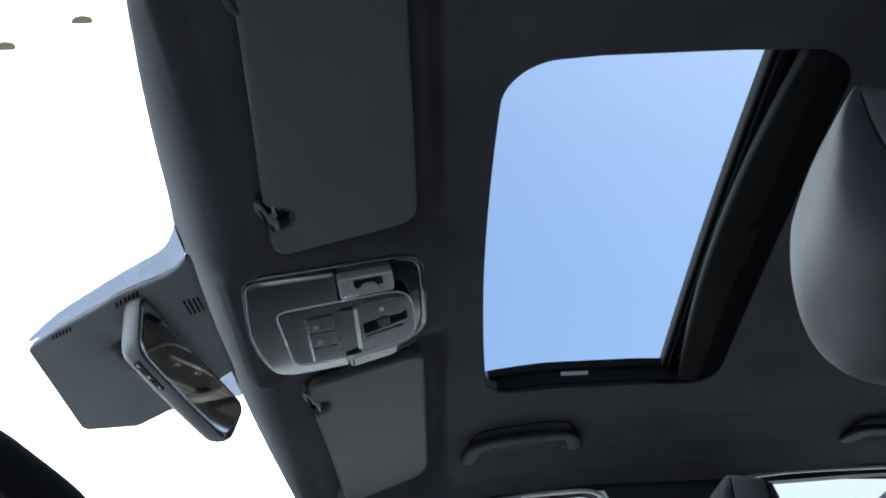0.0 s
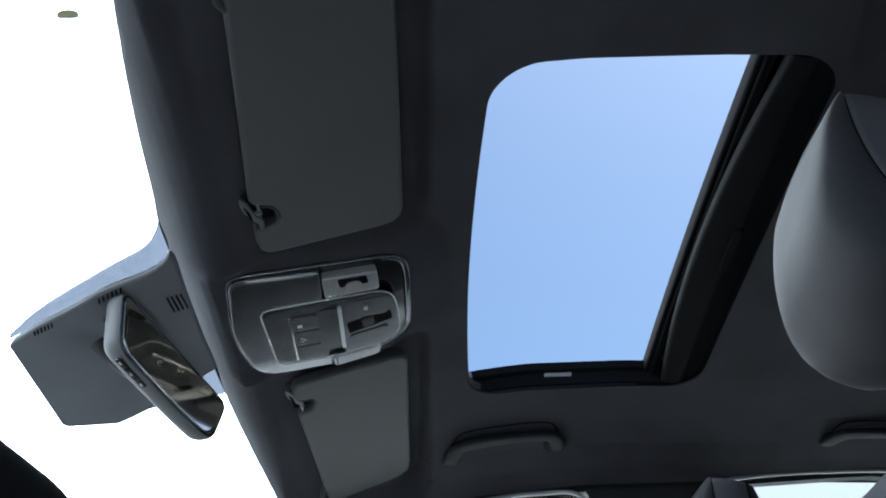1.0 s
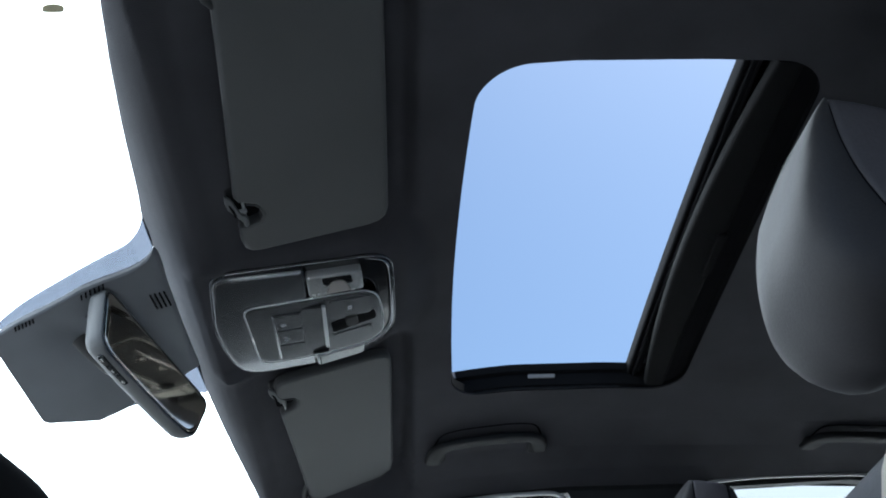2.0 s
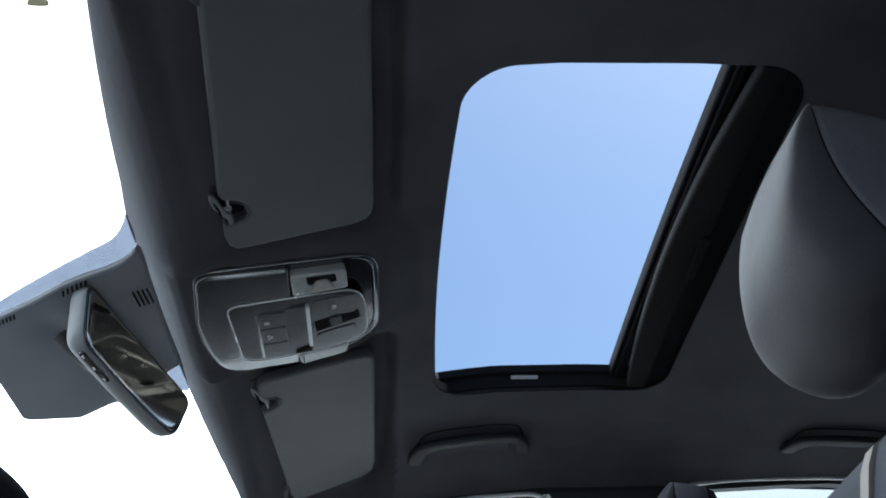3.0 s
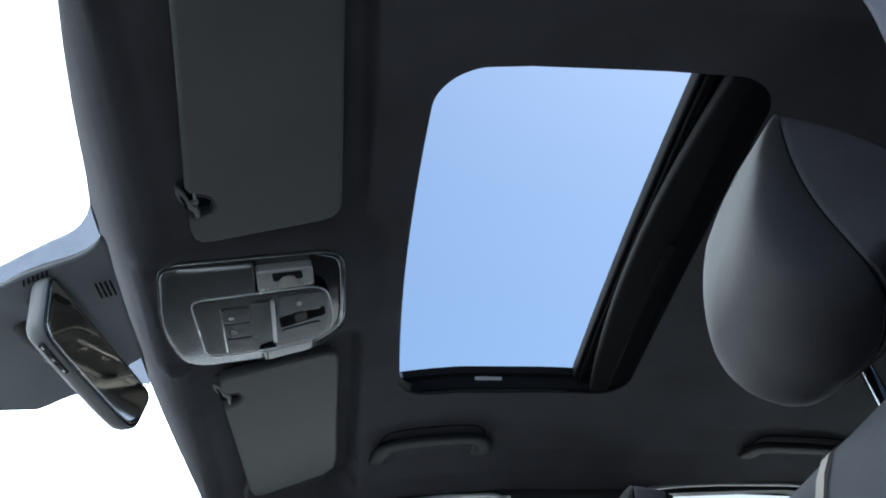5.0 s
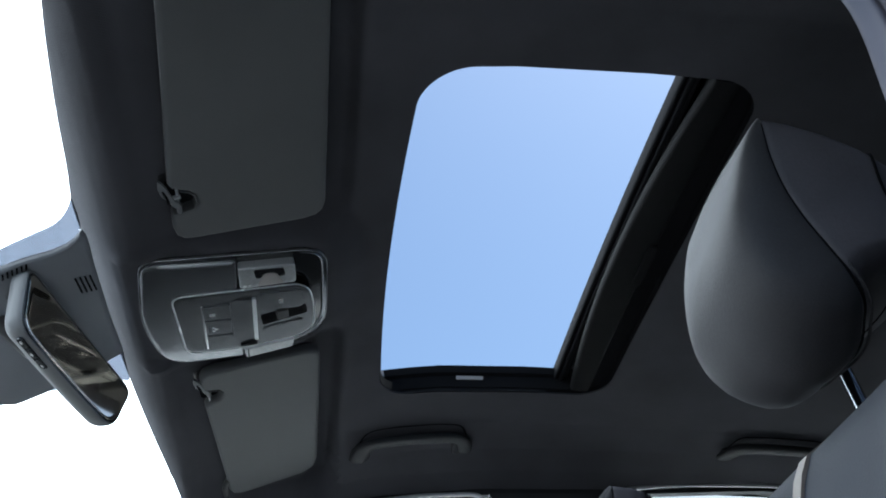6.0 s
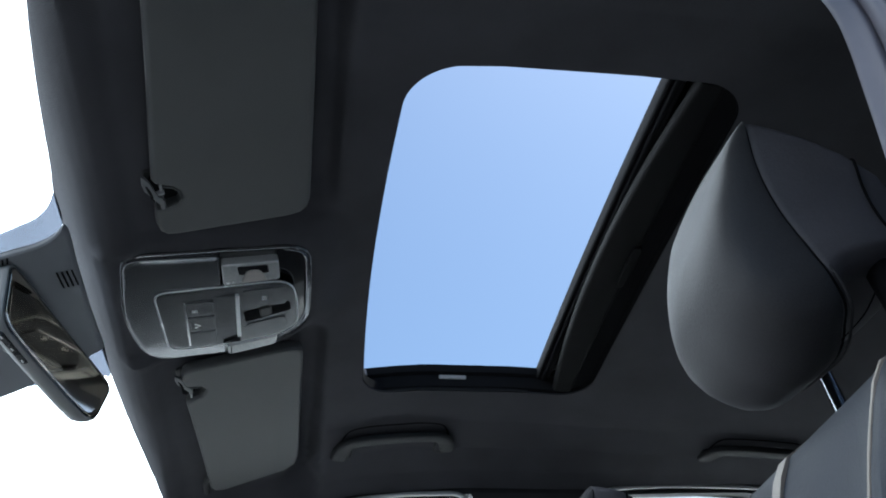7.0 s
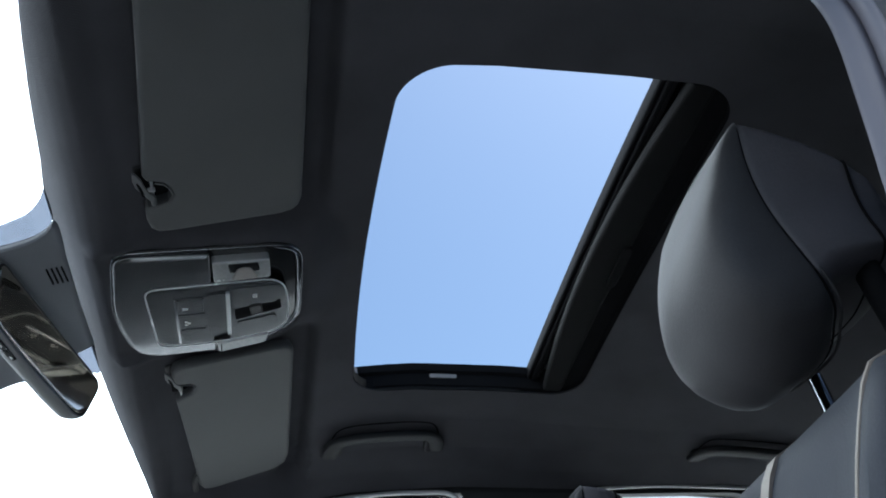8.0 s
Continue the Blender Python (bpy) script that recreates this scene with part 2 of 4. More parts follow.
def relief(x, y):
    """Pockets for the visors and the pad that carries the console."""
    a = abs(y)
    pocket = smooth01(-0.262, -0.235, x) * (1 - smooth01(-0.036, -0.004, x)) * smooth01(0.118, 0.146, a) * (1 - smooth01(0.56, 0.60, a))
    groove = smooth01(-0.080, -0.055, x) * (1 - smooth01(-0.034, -0.010, x)) * smooth01(0.122, 0.175, a) * (1 - smooth01(0.56, 0.60, a))
    pad = smooth01(-0.295, -0.265, x) * (1 - smooth01(-0.035, -0.005, x)) * (1 - smooth01(0.118, 0.128, a))
    rim = 0.1115 - 0.061 * (x + 0.2545) if y < 0 else lookup([(-0.26, 0.1185), (-0.118, 0.1235), (-0.07, 0.110), (-0.038, 0.090)], x)
    well = smooth01(-0.290, -0.270, x) * (1 - smooth01(-0.044, -0.028, x)) * (1 - smooth01(rim - 0.004, rim + 0.006, a))
    pad -= 4.0 * well
    # soft rolled lip of fabric round the console's front end
    dx, dy = max(-0.258 - x, 0.0), max(a - 0.114, 0.0)
    d = math.hypot(dx, dy)
    lip = math.exp(-((d - 0.016) / 0.008) ** 2) * smooth01(-0.12, -0.22, x) * (d > 0)
    form = (0.008 + 0.014 * smooth01(0.38, 0.53, a)) * pocket + 0.017 * groove - 0.003 * pad - 0.0065 * lip
    # the fabric comes down to the console's plate along its sides and rear end
    aside, behind = a - rim + 0.038, x + 0.078
    away = math.hypot(max(aside, 0.0), max(behind, 0.0)) + min(max(aside, behind), 0.0) - 0.038
    meet = (1 - smooth01(0.003, 0.034 + 0.022 * smooth01(-0.06, -0.02, x), away)) * smooth01(-0.25, -0.215, x) * smooth01(-0.010, -0.002, away)
    return form + meet * (1.4005 + 0.258 * (x + 0.248) - liner_z(x, y) - form)


HOLE = (0.050, 0.432, -0.358, 0.358)
SKIN = 0.042
SHELL = 0.655


def ring_surface(hole, rim, z_of, rings, lip=()):
    """A sheet between a hole and its outer rim, both with the same count of points."""
    rows = []
    for dx, dz in lip:
        rows.append([(u, v, z_of(u, v) + dz) for u, v in offset(hole, dx)])
    for i in range(rings + 1):
        t = i / rings
        row = []
        for (hx, hy), (ox, oy) in zip(hole, rim):
            u, v = hx + (ox - hx) * t, hy + (oy - hy) * t
            row.append((u, v, z_of(u, v)))
        rows.append(row)
    return rows


def spread(corners, n):
    """n points a side along a four-sided rim; a side may be a function of 0..1."""
    pts = []
    for side in corners:
        pts += [side(i / n) for i in range(n)]
    return pts


def resample(pts, starts, n):
    """The outline with n points between each pair of the named corner indices."""
    out = []
    for a, b in zip(starts, starts[1:] + [starts[0] + len(pts)]):
        run = [pts[k % len(pts)] for k in range(a, b + 1)]
        length = [0.0]
        for p, q in zip(run, run[1:]):
            length.append(length[-1] + math.hypot(q[0] - p[0], q[1] - p[1]))
        for i in range(n):
            s = length[-1] * i / n
            k = max(j for j in range(len(run) - 1) if length[j] <= s + 1e-9)
            f = (s - length[k]) / ((length[k + 1] - length[k]) or 1.0)
            out.append((run[k][0] + (run[k + 1][0] - run[k][0]) * f, run[k][1] + (run[k + 1][1] - run[k][1]) * f))
    return out


SIDE_N = 150
hole_pts = outline(*HOLE, (0.055, 0.055, 0.055, 0.055), 12)
mids = [6, 19, 32, 45]                        # middle of each corner's arc
hole_ring = [(u - 0.013 * (1 - (v / 0.36) ** 2) * (u < 0.15), v) for u, v in resample(hole_pts, mids, SIDE_N)]  # passenger side, front, driver side, rear
REAR = 1.9
rim_ring = spread([
    lambda t: (REAR + (header_x(HALF) - REAR) * t, HALF),
    lambda t: (header_x(HALF - 2 * HALF * t), HALF - 2 * HALF * t),
    lambda t: (header_x(HALF) + (REAR - header_x(HALF)) * t, -HALF),
    lambda t: (REAR, -HALF + 2 * HALF * t)], SIDE_N)
rows = ring_surface(hole_ring, rim_ring, lambda u, v: liner_z(u, v) + relief(u, v), 90,
                    lip=[(-0.0005, 0.010), (-0.0015, 0.006), (-0.0015, 0.003), (-0.0008, 0.0008)])
outer = rows[-1]
rows.append([(p[0] - 0.004 * (p[0] < 0), p[1] * 1.004, p[2] + 0.008) for p in outer])
rows.append([(p[0] - 0.001 * (p[0] < 0), p[1] * 1.002, p[2] + 0.022) for p in outer])
ceiling = solid("ceiling", loft(rows, caps=False), HEADLINER, "dark charcoal fabric headliner with an open sunroof", "headliner")

# outer roof skin, from the windscreen's top edge to the rear, open over the sunroof
roof_hole = [(u - 0.013 * (1 - (v / 0.36) ** 2) * (u < 0.15), v) for u, v in resample(outline(0.042, 0.437, -0.352, 0.350, 0.03, 12), mids, 60)]
roof_rim = spread([
    lambda t: (REAR + (header_x(SHELL) - 0.002 - REAR) * t, SHELL),
    lambda t: (header_x(SHELL - 2 * SHELL * t) - 0.002, SHELL - 2 * SHELL * t),
    lambda t: (header_x(SHELL) - 0.002 + (REAR - header_x(SHELL) + 0.002) * t, -SHELL),
    lambda t: (REAR, -SHELL + 2 * SHELL * t)], 60)


def skin_z(x, y):
    a = abs(y)
    return lookup(CENTRE, max(-0.24, x)) - 0.14 * min(0.0, x + 0.24) + SKIN - 0.035 * (a / 0.6) ** 3 - 0.25 * max(0.0, a - 0.6)


rows = ring_surface(roof_hole, roof_rim, skin_z, 16, lip=[(0.0, -0.010)])
roof = solid("roof", loft(rows, caps=False), PAINT, "grey painted steel roof skin with sunroof opening", "car roof")

# ---- windscreen ----
def screen_z(x, y):
    d = -0.30 - x
    return 1.433 - 0.36 * d - 0.13 * d * d - 0.10 * y * y


def screen_sheet(x0_of, x1, half0, half1, up, n=24, m=16):
    rows = []
    for i in range(m + 1):
        t = i / m
        row = []
        for k in range(n + 1):
            q = 2 * k / n - 1
            y = q * (half0 + (half1 - half0) * t)
            a = x0_of(y)
            x = a + (x1 + 0.10 * y * y - a) * t
            row.append((x, y, screen_z(x, y) + up))
        rows.append(row)
    return loft(rows, close=False, caps=False)


windscreen = solid("windscreen", screen_sheet(lambda y: header_x(y) - 0.006, -1.20, 0.60, 0.72, 0.0), GLASS, "clear curved windscreen glass, bright outside", "windscreen")
windscreen.visible_shadow = False


def strip(path_a, path_b, thick, bm=None):
    """A thin solid ribbon between two lines of points."""
    low = [[a, b] for a, b in zip(path_a, path_b)]
    rings = [[a, b, (b[0], b[1], b[2] + thick), (a[0], a[1], a[2] + thick)] for a, b in low]
    return loft(rings, bm=bm)


# tinted band of the glass beside the camera cover
near_edge = bezier([(-0.2966, -0.2550, 0), (-0.2955, -0.2250, 0), (-0.2975, -0.2050, 0), (-0.3055, -0.1910, 0), (-0.3300, -0.1765, 0), (-0.381, -0.156, 0), (-0.452, -0.120, 0), (-0.493, -0.097, 0)], 6)
wide_edge = bezier([(-0.2976, -0.2572, 0), (-0.3020, -0.2454, 0), (-0.3100, -0.2318, 0), (-0.3212, -0.2210, 0), (-0.3437, -0.2096, 0), (-0.380, -0.188, 0), (-0.448, -0.143, 0), (-0.493, -0.102, 0)], 6)


def band_z(x):
    return 1.357 + 0.205 * (x + 0.29) + 2.0 * max(0.0, x + 0.352) ** 2


band = strip([(p.x, p.y, band_z(p.x)) for p in near_edge], [(p.x, p.y, band_z(p.x)) for p in wide_edge], 0.003)
tint = part("tinted_band", band, BAND, windscreen, "blue-grey tinted band of glass")
tint.visible_shadow = False
far_edge = bezier([(-0.290, 0.036, 0), (-0.302, 0.043, 0), (-0.337, 0.069, 0), (-0.387, 0.099, 0), (-0.425, 0.116, 0)], 6)
far_wide = bezier([(-0.292, 0.115, 0), (-0.304, 0.107, 0), (-0.337, 0.102, 0), (-0.387, 0.110, 0), (-0.425, 0.119, 0)], 6)
tint = part("tinted_band", strip([(p.x, p.y, band_z(p.x)) for p in far_edge], [(p.x, p.y, band_z(p.x)) for p in far_wide], 0.003), BAND, windscreen, "blue-grey tinted band of glass")
tint.visible_shadow = False

# ---- small olive-beige scraps on the windscreen ----
def beige_scrap(x, y, size, turn):
    ob = thing("beige_scrap", (x, y, screen_z(x, y) + 0.004), "small olive-beige scrap on the windscreen", "leaf", "leaf scraps")
    c, q = math.cos(turn), math.sin(turn)
    pts = [(size * math.cos(a) * c + 0.75 * size * max(-0.35, math.sin(a)) * q, size * math.cos(a) * q - 0.75 * size * max(-0.35, math.sin(a)) * c) for a in [6.28318 * k / 18 for k in range(18)]]
    part("blade", slab(pts, lambda u, v, w: (x + u, y + v, screen_z(x + u, y + v) + 0.003 + w + 12 * u * u), 0.0, 0.0012, 0.0004, 2), SCRAP, ob)
    return ob


# ---- camera cover on the windscreen ----
cover = thing("camera_cover", (-0.39, 0.0, 1.33), "dark grey plastic camera cover on the windscreen", "camera cover")
COVER_PTS = [(-0.2915, -0.1800), (-0.2920, -0.1985), (-0.2955, -0.2085), (-0.3041, -0.1974), (-0.3126, -0.1905), (-0.3255, -0.1845), (-0.3514, -0.1765), (-0.381, -0.165), (-0.452, -0.128), (-0.486, -0.105), (-0.4915, -0.097), (-0.4905, 0.094), (-0.484, 0.103), (-0.425, 0.115),
             (-0.400, 0.104), (-0.385, 0.098), (-0.335, 0.068), (-0.300, 0.043), (-0.2885, 0.037), (-0.2900, 0.0), (-0.2915, -0.0480), (-0.2922, -0.1120), (-0.2924, -0.1466)]


def cover_form(x, y):
    """How the cover bends: up towards the headliner, with a dent round the mirror's arm."""
    dent = math.exp(-((x + 0.408) / 0.020) ** 2 - ((y + 0.090) / 0.030) ** 2)
    return 2.0 * max(0.0, x + 0.352) ** 2 + 0.010 * dent - 0.006 * smooth01(-0.36, -0.42, x)


def cover_z(x, y):
    return 1.350 + 0.205 * (x + 0.29) + cover_form(x, y)


cover_rings = []
for up, inset in ((0.009, 0.001), (0.005, 0.0), (0.002, 0.0), (0.0, 0.002)):
    cover_rings.append([(u, v, cover_z(u, v) - cover_form(u, v) + up) for u, v in offset(COVER_PTS, -inset)])
cover_bm = loft(cover_rings, caps=True)
for i in range(1, 24):
    bmesh.ops.bisect_plane(cover_bm, geom=cover_bm.verts[:] + cover_bm.edges[:] + cover_bm.faces[:], plane_co=(-0.50 + 0.0098 * i, 0, 0), plane_no=(1, 0, 0))
    bmesh.ops.bisect_plane(cover_bm, geom=cover_bm.verts[:] + cover_bm.edges[:] + cover_bm.faces[:], plane_co=(0, -0.225 + 0.0145 * i, 0), plane_no=(0, 1, 0))
for vert in cover_bm.verts:
    vert.co.z += cover_form(vert.co.x, vert.co.y)
part("body", cover_bm, HOUSING, cover)


def cover_slot(x, y, dx, dy, wide):
    a = Vector((x - dx, y - dy, 0))
    b = Vector((x + dx, y + dy, 0))
    pts = [(p.x, p.y, cover_z(p.x, p.y) - 0.0012) for p in (a, a.lerp(b, 0.5), b)]
    return tube(pts, wide, 6, flat=0.6)


for i in range(6):
    part("vent_slot", cover_slot(-0.3530 - 0.0051 * i, -0.1690 + 0.0026 * i, -0.0008, 0.0046, 0.0011), RUBBER, cover)
for i in range(6):
    part("vent_slot", cover_slot(-0.4350 - 0.0043 * i, -0.1295 + 0.0020 * i, -0.0008, 0.0040, 0.0010), RUBBER, cover)
for i in range(4):
    part("vent_slot", cover_slot(-0.2955 - 0.0048 * i, -0.1235, 0.0012, 0.0145, 0.0011), RUBBER, cover)

# ---- rear-view mirror ----
MC = Vector((-0.3097, -0.0655, 1.2966))
ML, MU, MN = Vector((0.3532, 0.9289, -0.1113)), Vector((-0.0269, 0.129, 0.9913)), Vector((0.9352, -0.3471, 0.0706))
mirror = thing("rear_view_mirror", tuple(MC), "dark rear-view mirror in a grey plastic shell below the camera cover", "mirror")


def on_mirror(u, v, w):
    return MC + ML * u + MU * v + MN * w


def rounded(corners, r, n=5):
    """A polygon with rounded corners: corners anticlockwise, r one radius for each."""
    pts, m = [], len(corners)
    for i, (cx, cy) in enumerate(corners):
        c = Vector((cx, cy))
        a, b = Vector(corners[i - 1]) - c, Vector(corners[(i + 1) % m]) - c
        k = min(r[i] if isinstance(r, (list, tuple)) else r, 0.48 * a.length, 0.48 * b.length)
        p, q = c + a.normalized() * k, c + b.normalized() * k
        for j in range(n + 1):
            t = j / n
            w = p * (1 - t) ** 2 + c * (2 * t * (1 - t)) + q * t * t
            pts.append((w.x, w.y))
    return pts


glass_pts = rounded([(0.1135, 0.0268), (-0.111, 0.0268), (-0.0925, -0.0372), (-0.03, -0.0392), (0.05, -0.0385), (0.0975, -0.0352)], (0.012, 0.012, 0.016, 0.06, 0.06, 0.020), 6)
shell_pts = offset(glass_pts, -0.0045)
rings = []
for w, inset in ((-0.030, 0.026), (-0.0290, 0.018), (-0.0255, 0.009), (-0.020, 0.003), (-0.013, 0.0005), (-0.006, 0.0), (-0.002, 0.0004), (0.0, 0.0012), (0.0005, 0.0035)):
    rings.append([on_mirror(u, v, w) for u, v in offset(shell_pts, inset)])
part("shell", loft(rings), MIRROR_RIM, mirror, "grey plastic shell")
part("black_border", slab(offset(glass_pts, -0.0015), on_mirror, -0.001, 0.0012, 0.0006, 2), PIANO, mirror)
part("glass", slab(offset(glass_pts, 0.0012), on_mirror, 0.0, 0.0017, 0.0004, 2), MIRROR, mirror, "dark mirror glass")


def under_mirror(u, v, w):
    return MC + ML * u - MN * (0.0085 + v) - MU * (0.0425 + w)


strip_part = part("button_strip", slab(outline(-0.083, -0.030, -0.0040, 0.0040, 0.0035, 4), under_mirror, -0.002, 0.0012, 0.0006, 2), DARK_SATIN, mirror)
for u in (-0.073, -0.0565, -0.040):
    b = part("button", slab(outline(u - 0.006, u + 0.006, -0.003, 0.003, 0.002, 4), under_mirror, 0.0, 0.0022, 0.0005, 2), TRIM, strip_part)
for u in (-0.077, -0.0565, -0.036):
    part("symbol", slab(outline(u - 0.0022, u + 0.0022, -0.0010, 0.0010, 0.0004, 2), under_mirror, 0.0015, 0.0026, 0.0001, 1), MARK, strip_part)
part("mount", tube([on_mirror(-0.005, 0.000, -0.030), on_mirror(-0.006, 0.014, -0.060), (-0.392, -0.062, 1.323), (-0.400, -0.066, 1.333)], [0.013, 0.011, 0.012, 0.015], 16), TRIM, mirror, "black ball-joint arm")

# ---- sun visors ----
SLOPE = 0.361


def make_visor(side, label):
    visor = thing("sun_visor", (-0.13, side * 0.33, 1.43), label, "sun visor", "sun visors")

    def place(u, v, w):
        bend = 0.10 * max(0.0, v - 0.2) ** 2
        return (u + w * 0.33, side * v, 1.459 + (u + 0.05) * SLOPE - bend - w)

    # outline with a notch at the inner front corner for the clip
    pts = [(-0.047, 0.50), (-0.052, 0.525), (-0.07, 0.54), (-0.168, 0.556), (-0.184, 0.55), (-0.190, 0.535), (-0.199, 0.40), (-0.208, 0.2705), (-0.2095, 0.248),
          (-0.2065, 0.241), (-0.198, 0.2365), (-0.190, 0.233), (-0.185, 0.226), (-0.183, 0.214), (-0.187, 0.205), (-0.199, 0.2015), (-0.208, 0.2005), (-0.2105, 0.195),
          (-0.211, 0.175), (-0.208, 0.161), (-0.201, 0.154), (-0.190, 0.152), (-0.13, 0.1515), (-0.072, 0.151), (-0.058, 0.154), (-0.050, 0.162), (-0.047, 0.175), (-0.047, 0.30)]
    panel_bm = slab(pts, place, -0.014, 0.003, 0.0052, 6, fan=False)
    for k in range(2, 14):
        bmesh.ops.bisect_plane(panel_bm, geom=panel_bm.verts[:] + panel_bm.edges[:] + panel_bm.faces[:], plane_co=(0, side * (0.2049 + 0.024 * k), 0), plane_no=(0, 1, 0))
    part("panel", panel_bm, VISOR, visor)
    # hem along the front edge, its highlight put in as a paler colour
    hem = [place(-0.2062 + 0.066 * (v - 0.254), v, -0.0015) for v in (0.262, 0.30, 0.38, 0.46, 0.535)]
    part("edge_welt", tube(hem, 0.0028, 8), MIRROR_RIM, visor, "edge welt, paler to show its highlight")
    # clip: bracket on the headliner with an arm that holds the pin
    def turned_v(v):
        # the passenger side's clip points the other way
        return v if side < 0 else 0.418 - v

    b0, b1 = sorted((turned_v(0.226), turned_v(0.247)))
    base = outline(-0.223, -0.212, b0, b1, 0.004, 4)
    clip = part("clip_bracket", slab(base, lambda u, v, w: (u, side * v, liner_z(u, side * v) + 0.016 - w), -0.002, 0.010, 0.003, 3), TRIM, visor, "black plastic clip")
    hook = [(-0.2085 + (u + 0.2085) * 0.80, 0.228 + (v - 0.228) * 0.80) for u, v in ((-0.221, 0.2596), (-0.2167, 0.2578), (-0.2114, 0.2471), (-0.2078, 0.2321), (-0.2035, 0.2205), (-0.199, 0.2195), (-0.1985, 0.2106), (-0.2033, 0.2055), (-0.2083, 0.2127), (-0.2125, 0.2220), (-0.2192, 0.2305), (-0.2220, 0.2440))]
    hook = [(u, turned_v(v)) for u, v in (reversed(hook) if side < 0 else hook)]
    plate = part("clip_arm", slab(hook, lambda u, v, w: place(u, v, w + 0.25 * (u + 0.21)), -0.001, 0.0028, 0.0012, 3, fan=False), SATIN_DARK, clip)
    part("slot", tube([place(-0.2152, turned_v(0.2400), 0.0016), place(-0.2125, turned_v(0.2315), 0.0022), place(-0.2101, turned_v(0.2216), 0.0026)], [0.0010, 0.0020, 0.0011], 8, flat=0.5), RUBBER, plate)
    part("hinge_eye", tube([place(-0.2015, turned_v(0.2015), 0.001), place(-0.2015, turned_v(0.2145), 0.001)], 0.0030, 12), SATIN_DARK, clip)
    part("pin", tube([place(-0.2015, 0.198, -0.004), place(-0.2015, 0.239, -0.004)], 0.0018, 10), PALE_EDGE, visor, "grey hinge pin")
    part("spring_tab", slab(outline(-0.2065, -0.1985, turned_v(0.2235) - 0.001, turned_v(0.2235) + 0.001, 0.0008, 2), place, -0.004, 0.0015, 0.0005, 2), PALE_EDGE, clip)
    part("notch_lining", slab(outline(-0.213, -0.180, 0.200, 0.240, 0.006, 4), place, -0.013, -0.010, 0.001, 2), RUBBER, visor)
    lip = [(-0.1985, 0.2370), (-0.190, 0.2335), (-0.1848, 0.2262), (-0.1828, 0.214), (-0.1868, 0.2048), (-0.199, 0.2012), (-0.208, 0.2003)]
    part("notch_lip", tube([place(u, v, 0.0025) for u, v in lip], 0.0012, 6), VISOR, visor)
    # pivot arm at the outer end
    part("pivot_arm", tube([place(-0.188, 0.500, -0.003), place(-0.195, 0.512, -0.001), place(-0.197, 0.53, -0.002), place(-0.196, 0.56, -0.004)], 0.0050, 10), TRIM, visor)
    return visor


make_visor(-1, "dark grey vinyl sun visor folded up, driver's side")
make_visor(1, "dark grey vinyl sun visor folded up, passenger's side")

# ---- overhead console ----
console = thing("overhead_console", (-0.15, 0.0, 1.42), "grey and gloss black overhead console with lamps and switches", "overhead console")
CS = 0.258


def on_console(u, v, w):
    # w: metres below the console's plane; the front edge bows forward
    return (u + w * CS - 0.010 * (1 - (v / 0.12) ** 2) * smooth01(-0.15, -0.26, u), v, 1.3925 + (u + 0.248) * CS - w)


plate_pts = rounded([(-0.0380, 0.080), (-0.118, 0.1235), (-0.248, 0.1185), (-0.2590, 0.03), (-0.2545, -0.1115), (-0.150, -0.1060), (-0.0410, -0.0985), (-0.0385, -0.03)],
                    (0.046, 0.035, 0.030, 0.06, 0.022, 0.05, 0.038, 0.03), 7)
part("chrome_trim", tube([on_console(u, v, -0.0042) for u, v in offset(plate_pts, 0.0010)], 0.0007, 10, closed=True), TRIM_CHROME, console, "thin chrome edge trim")
end_run = [q for q in offset(plate_pts, 0.0058) if q[0] > -0.092]
end_run.sort(key=lambda q: math.atan2(q[1], q[0] + 0.11))
part("chrome_end", tube([on_console(u, v, -0.0040) for u, v in end_run], [0.0006 + 0.0038 * math.sin(3.14159 * i / (len(end_run) - 1)) for i in range(len(end_run))], 10, flat=0.7), DARK_CHROME, console, "dark chrome end trim")
part("bezel", slab(plate_pts, on_console, -0.014, -0.0052, 0.002, 3), PIANO, console, "gloss black surround")
fascia_pts = rounded([(-0.1495, 0.1180), (-0.245, 0.1155), (-0.2560, 0.03), (-0.2520, -0.1085), (-0.1495, -0.1025)], (0.004, 0.030, 0.06, 0.021, 0.004), 7)


def dished(u, v, w):
    # the fascia rolls up towards its front edge
    roll = 0.0050 * max(0.0, (-0.200 - u) / 0.05) ** 1.7 + 0.0035 * max(0.0, (v - 0.085) / 0.03) ** 1.7 + 0.003 * max(0.0, (-0.08 - v) / 0.03) ** 1.7
    return on_console(u, v, w - 0.6 * min(roll, 0.0065))


part("front_fascia", slab(fascia_pts, dished, -0.004, 0.0040, 0.002, 3), SATIN, console, "satin grey fascia")
pod_pts = rounded([(-0.0580, 0.074), (-0.150, 0.0895), (-0.2155, 0.0875), (-0.2205, -0.0435), (-0.066, -0.0435), (-0.0570, 0.01)], (0.034, 0.03, 0.016, 0.016, 0.030, 0.03), 7)
pod_rim = part("pod_rim", tube([on_console(u, v, 0.0052) for u, v in offset(pod_pts, -0.0008)], 0.0010, 8, closed=True), PALE_EDGE, console, "pale satin raised rim")
part("switch_pod", slab(pod_pts, on_console, 0.001, 0.0058, 0.001, 3), DARK_SATIN, console)
TOPW = 0.0058
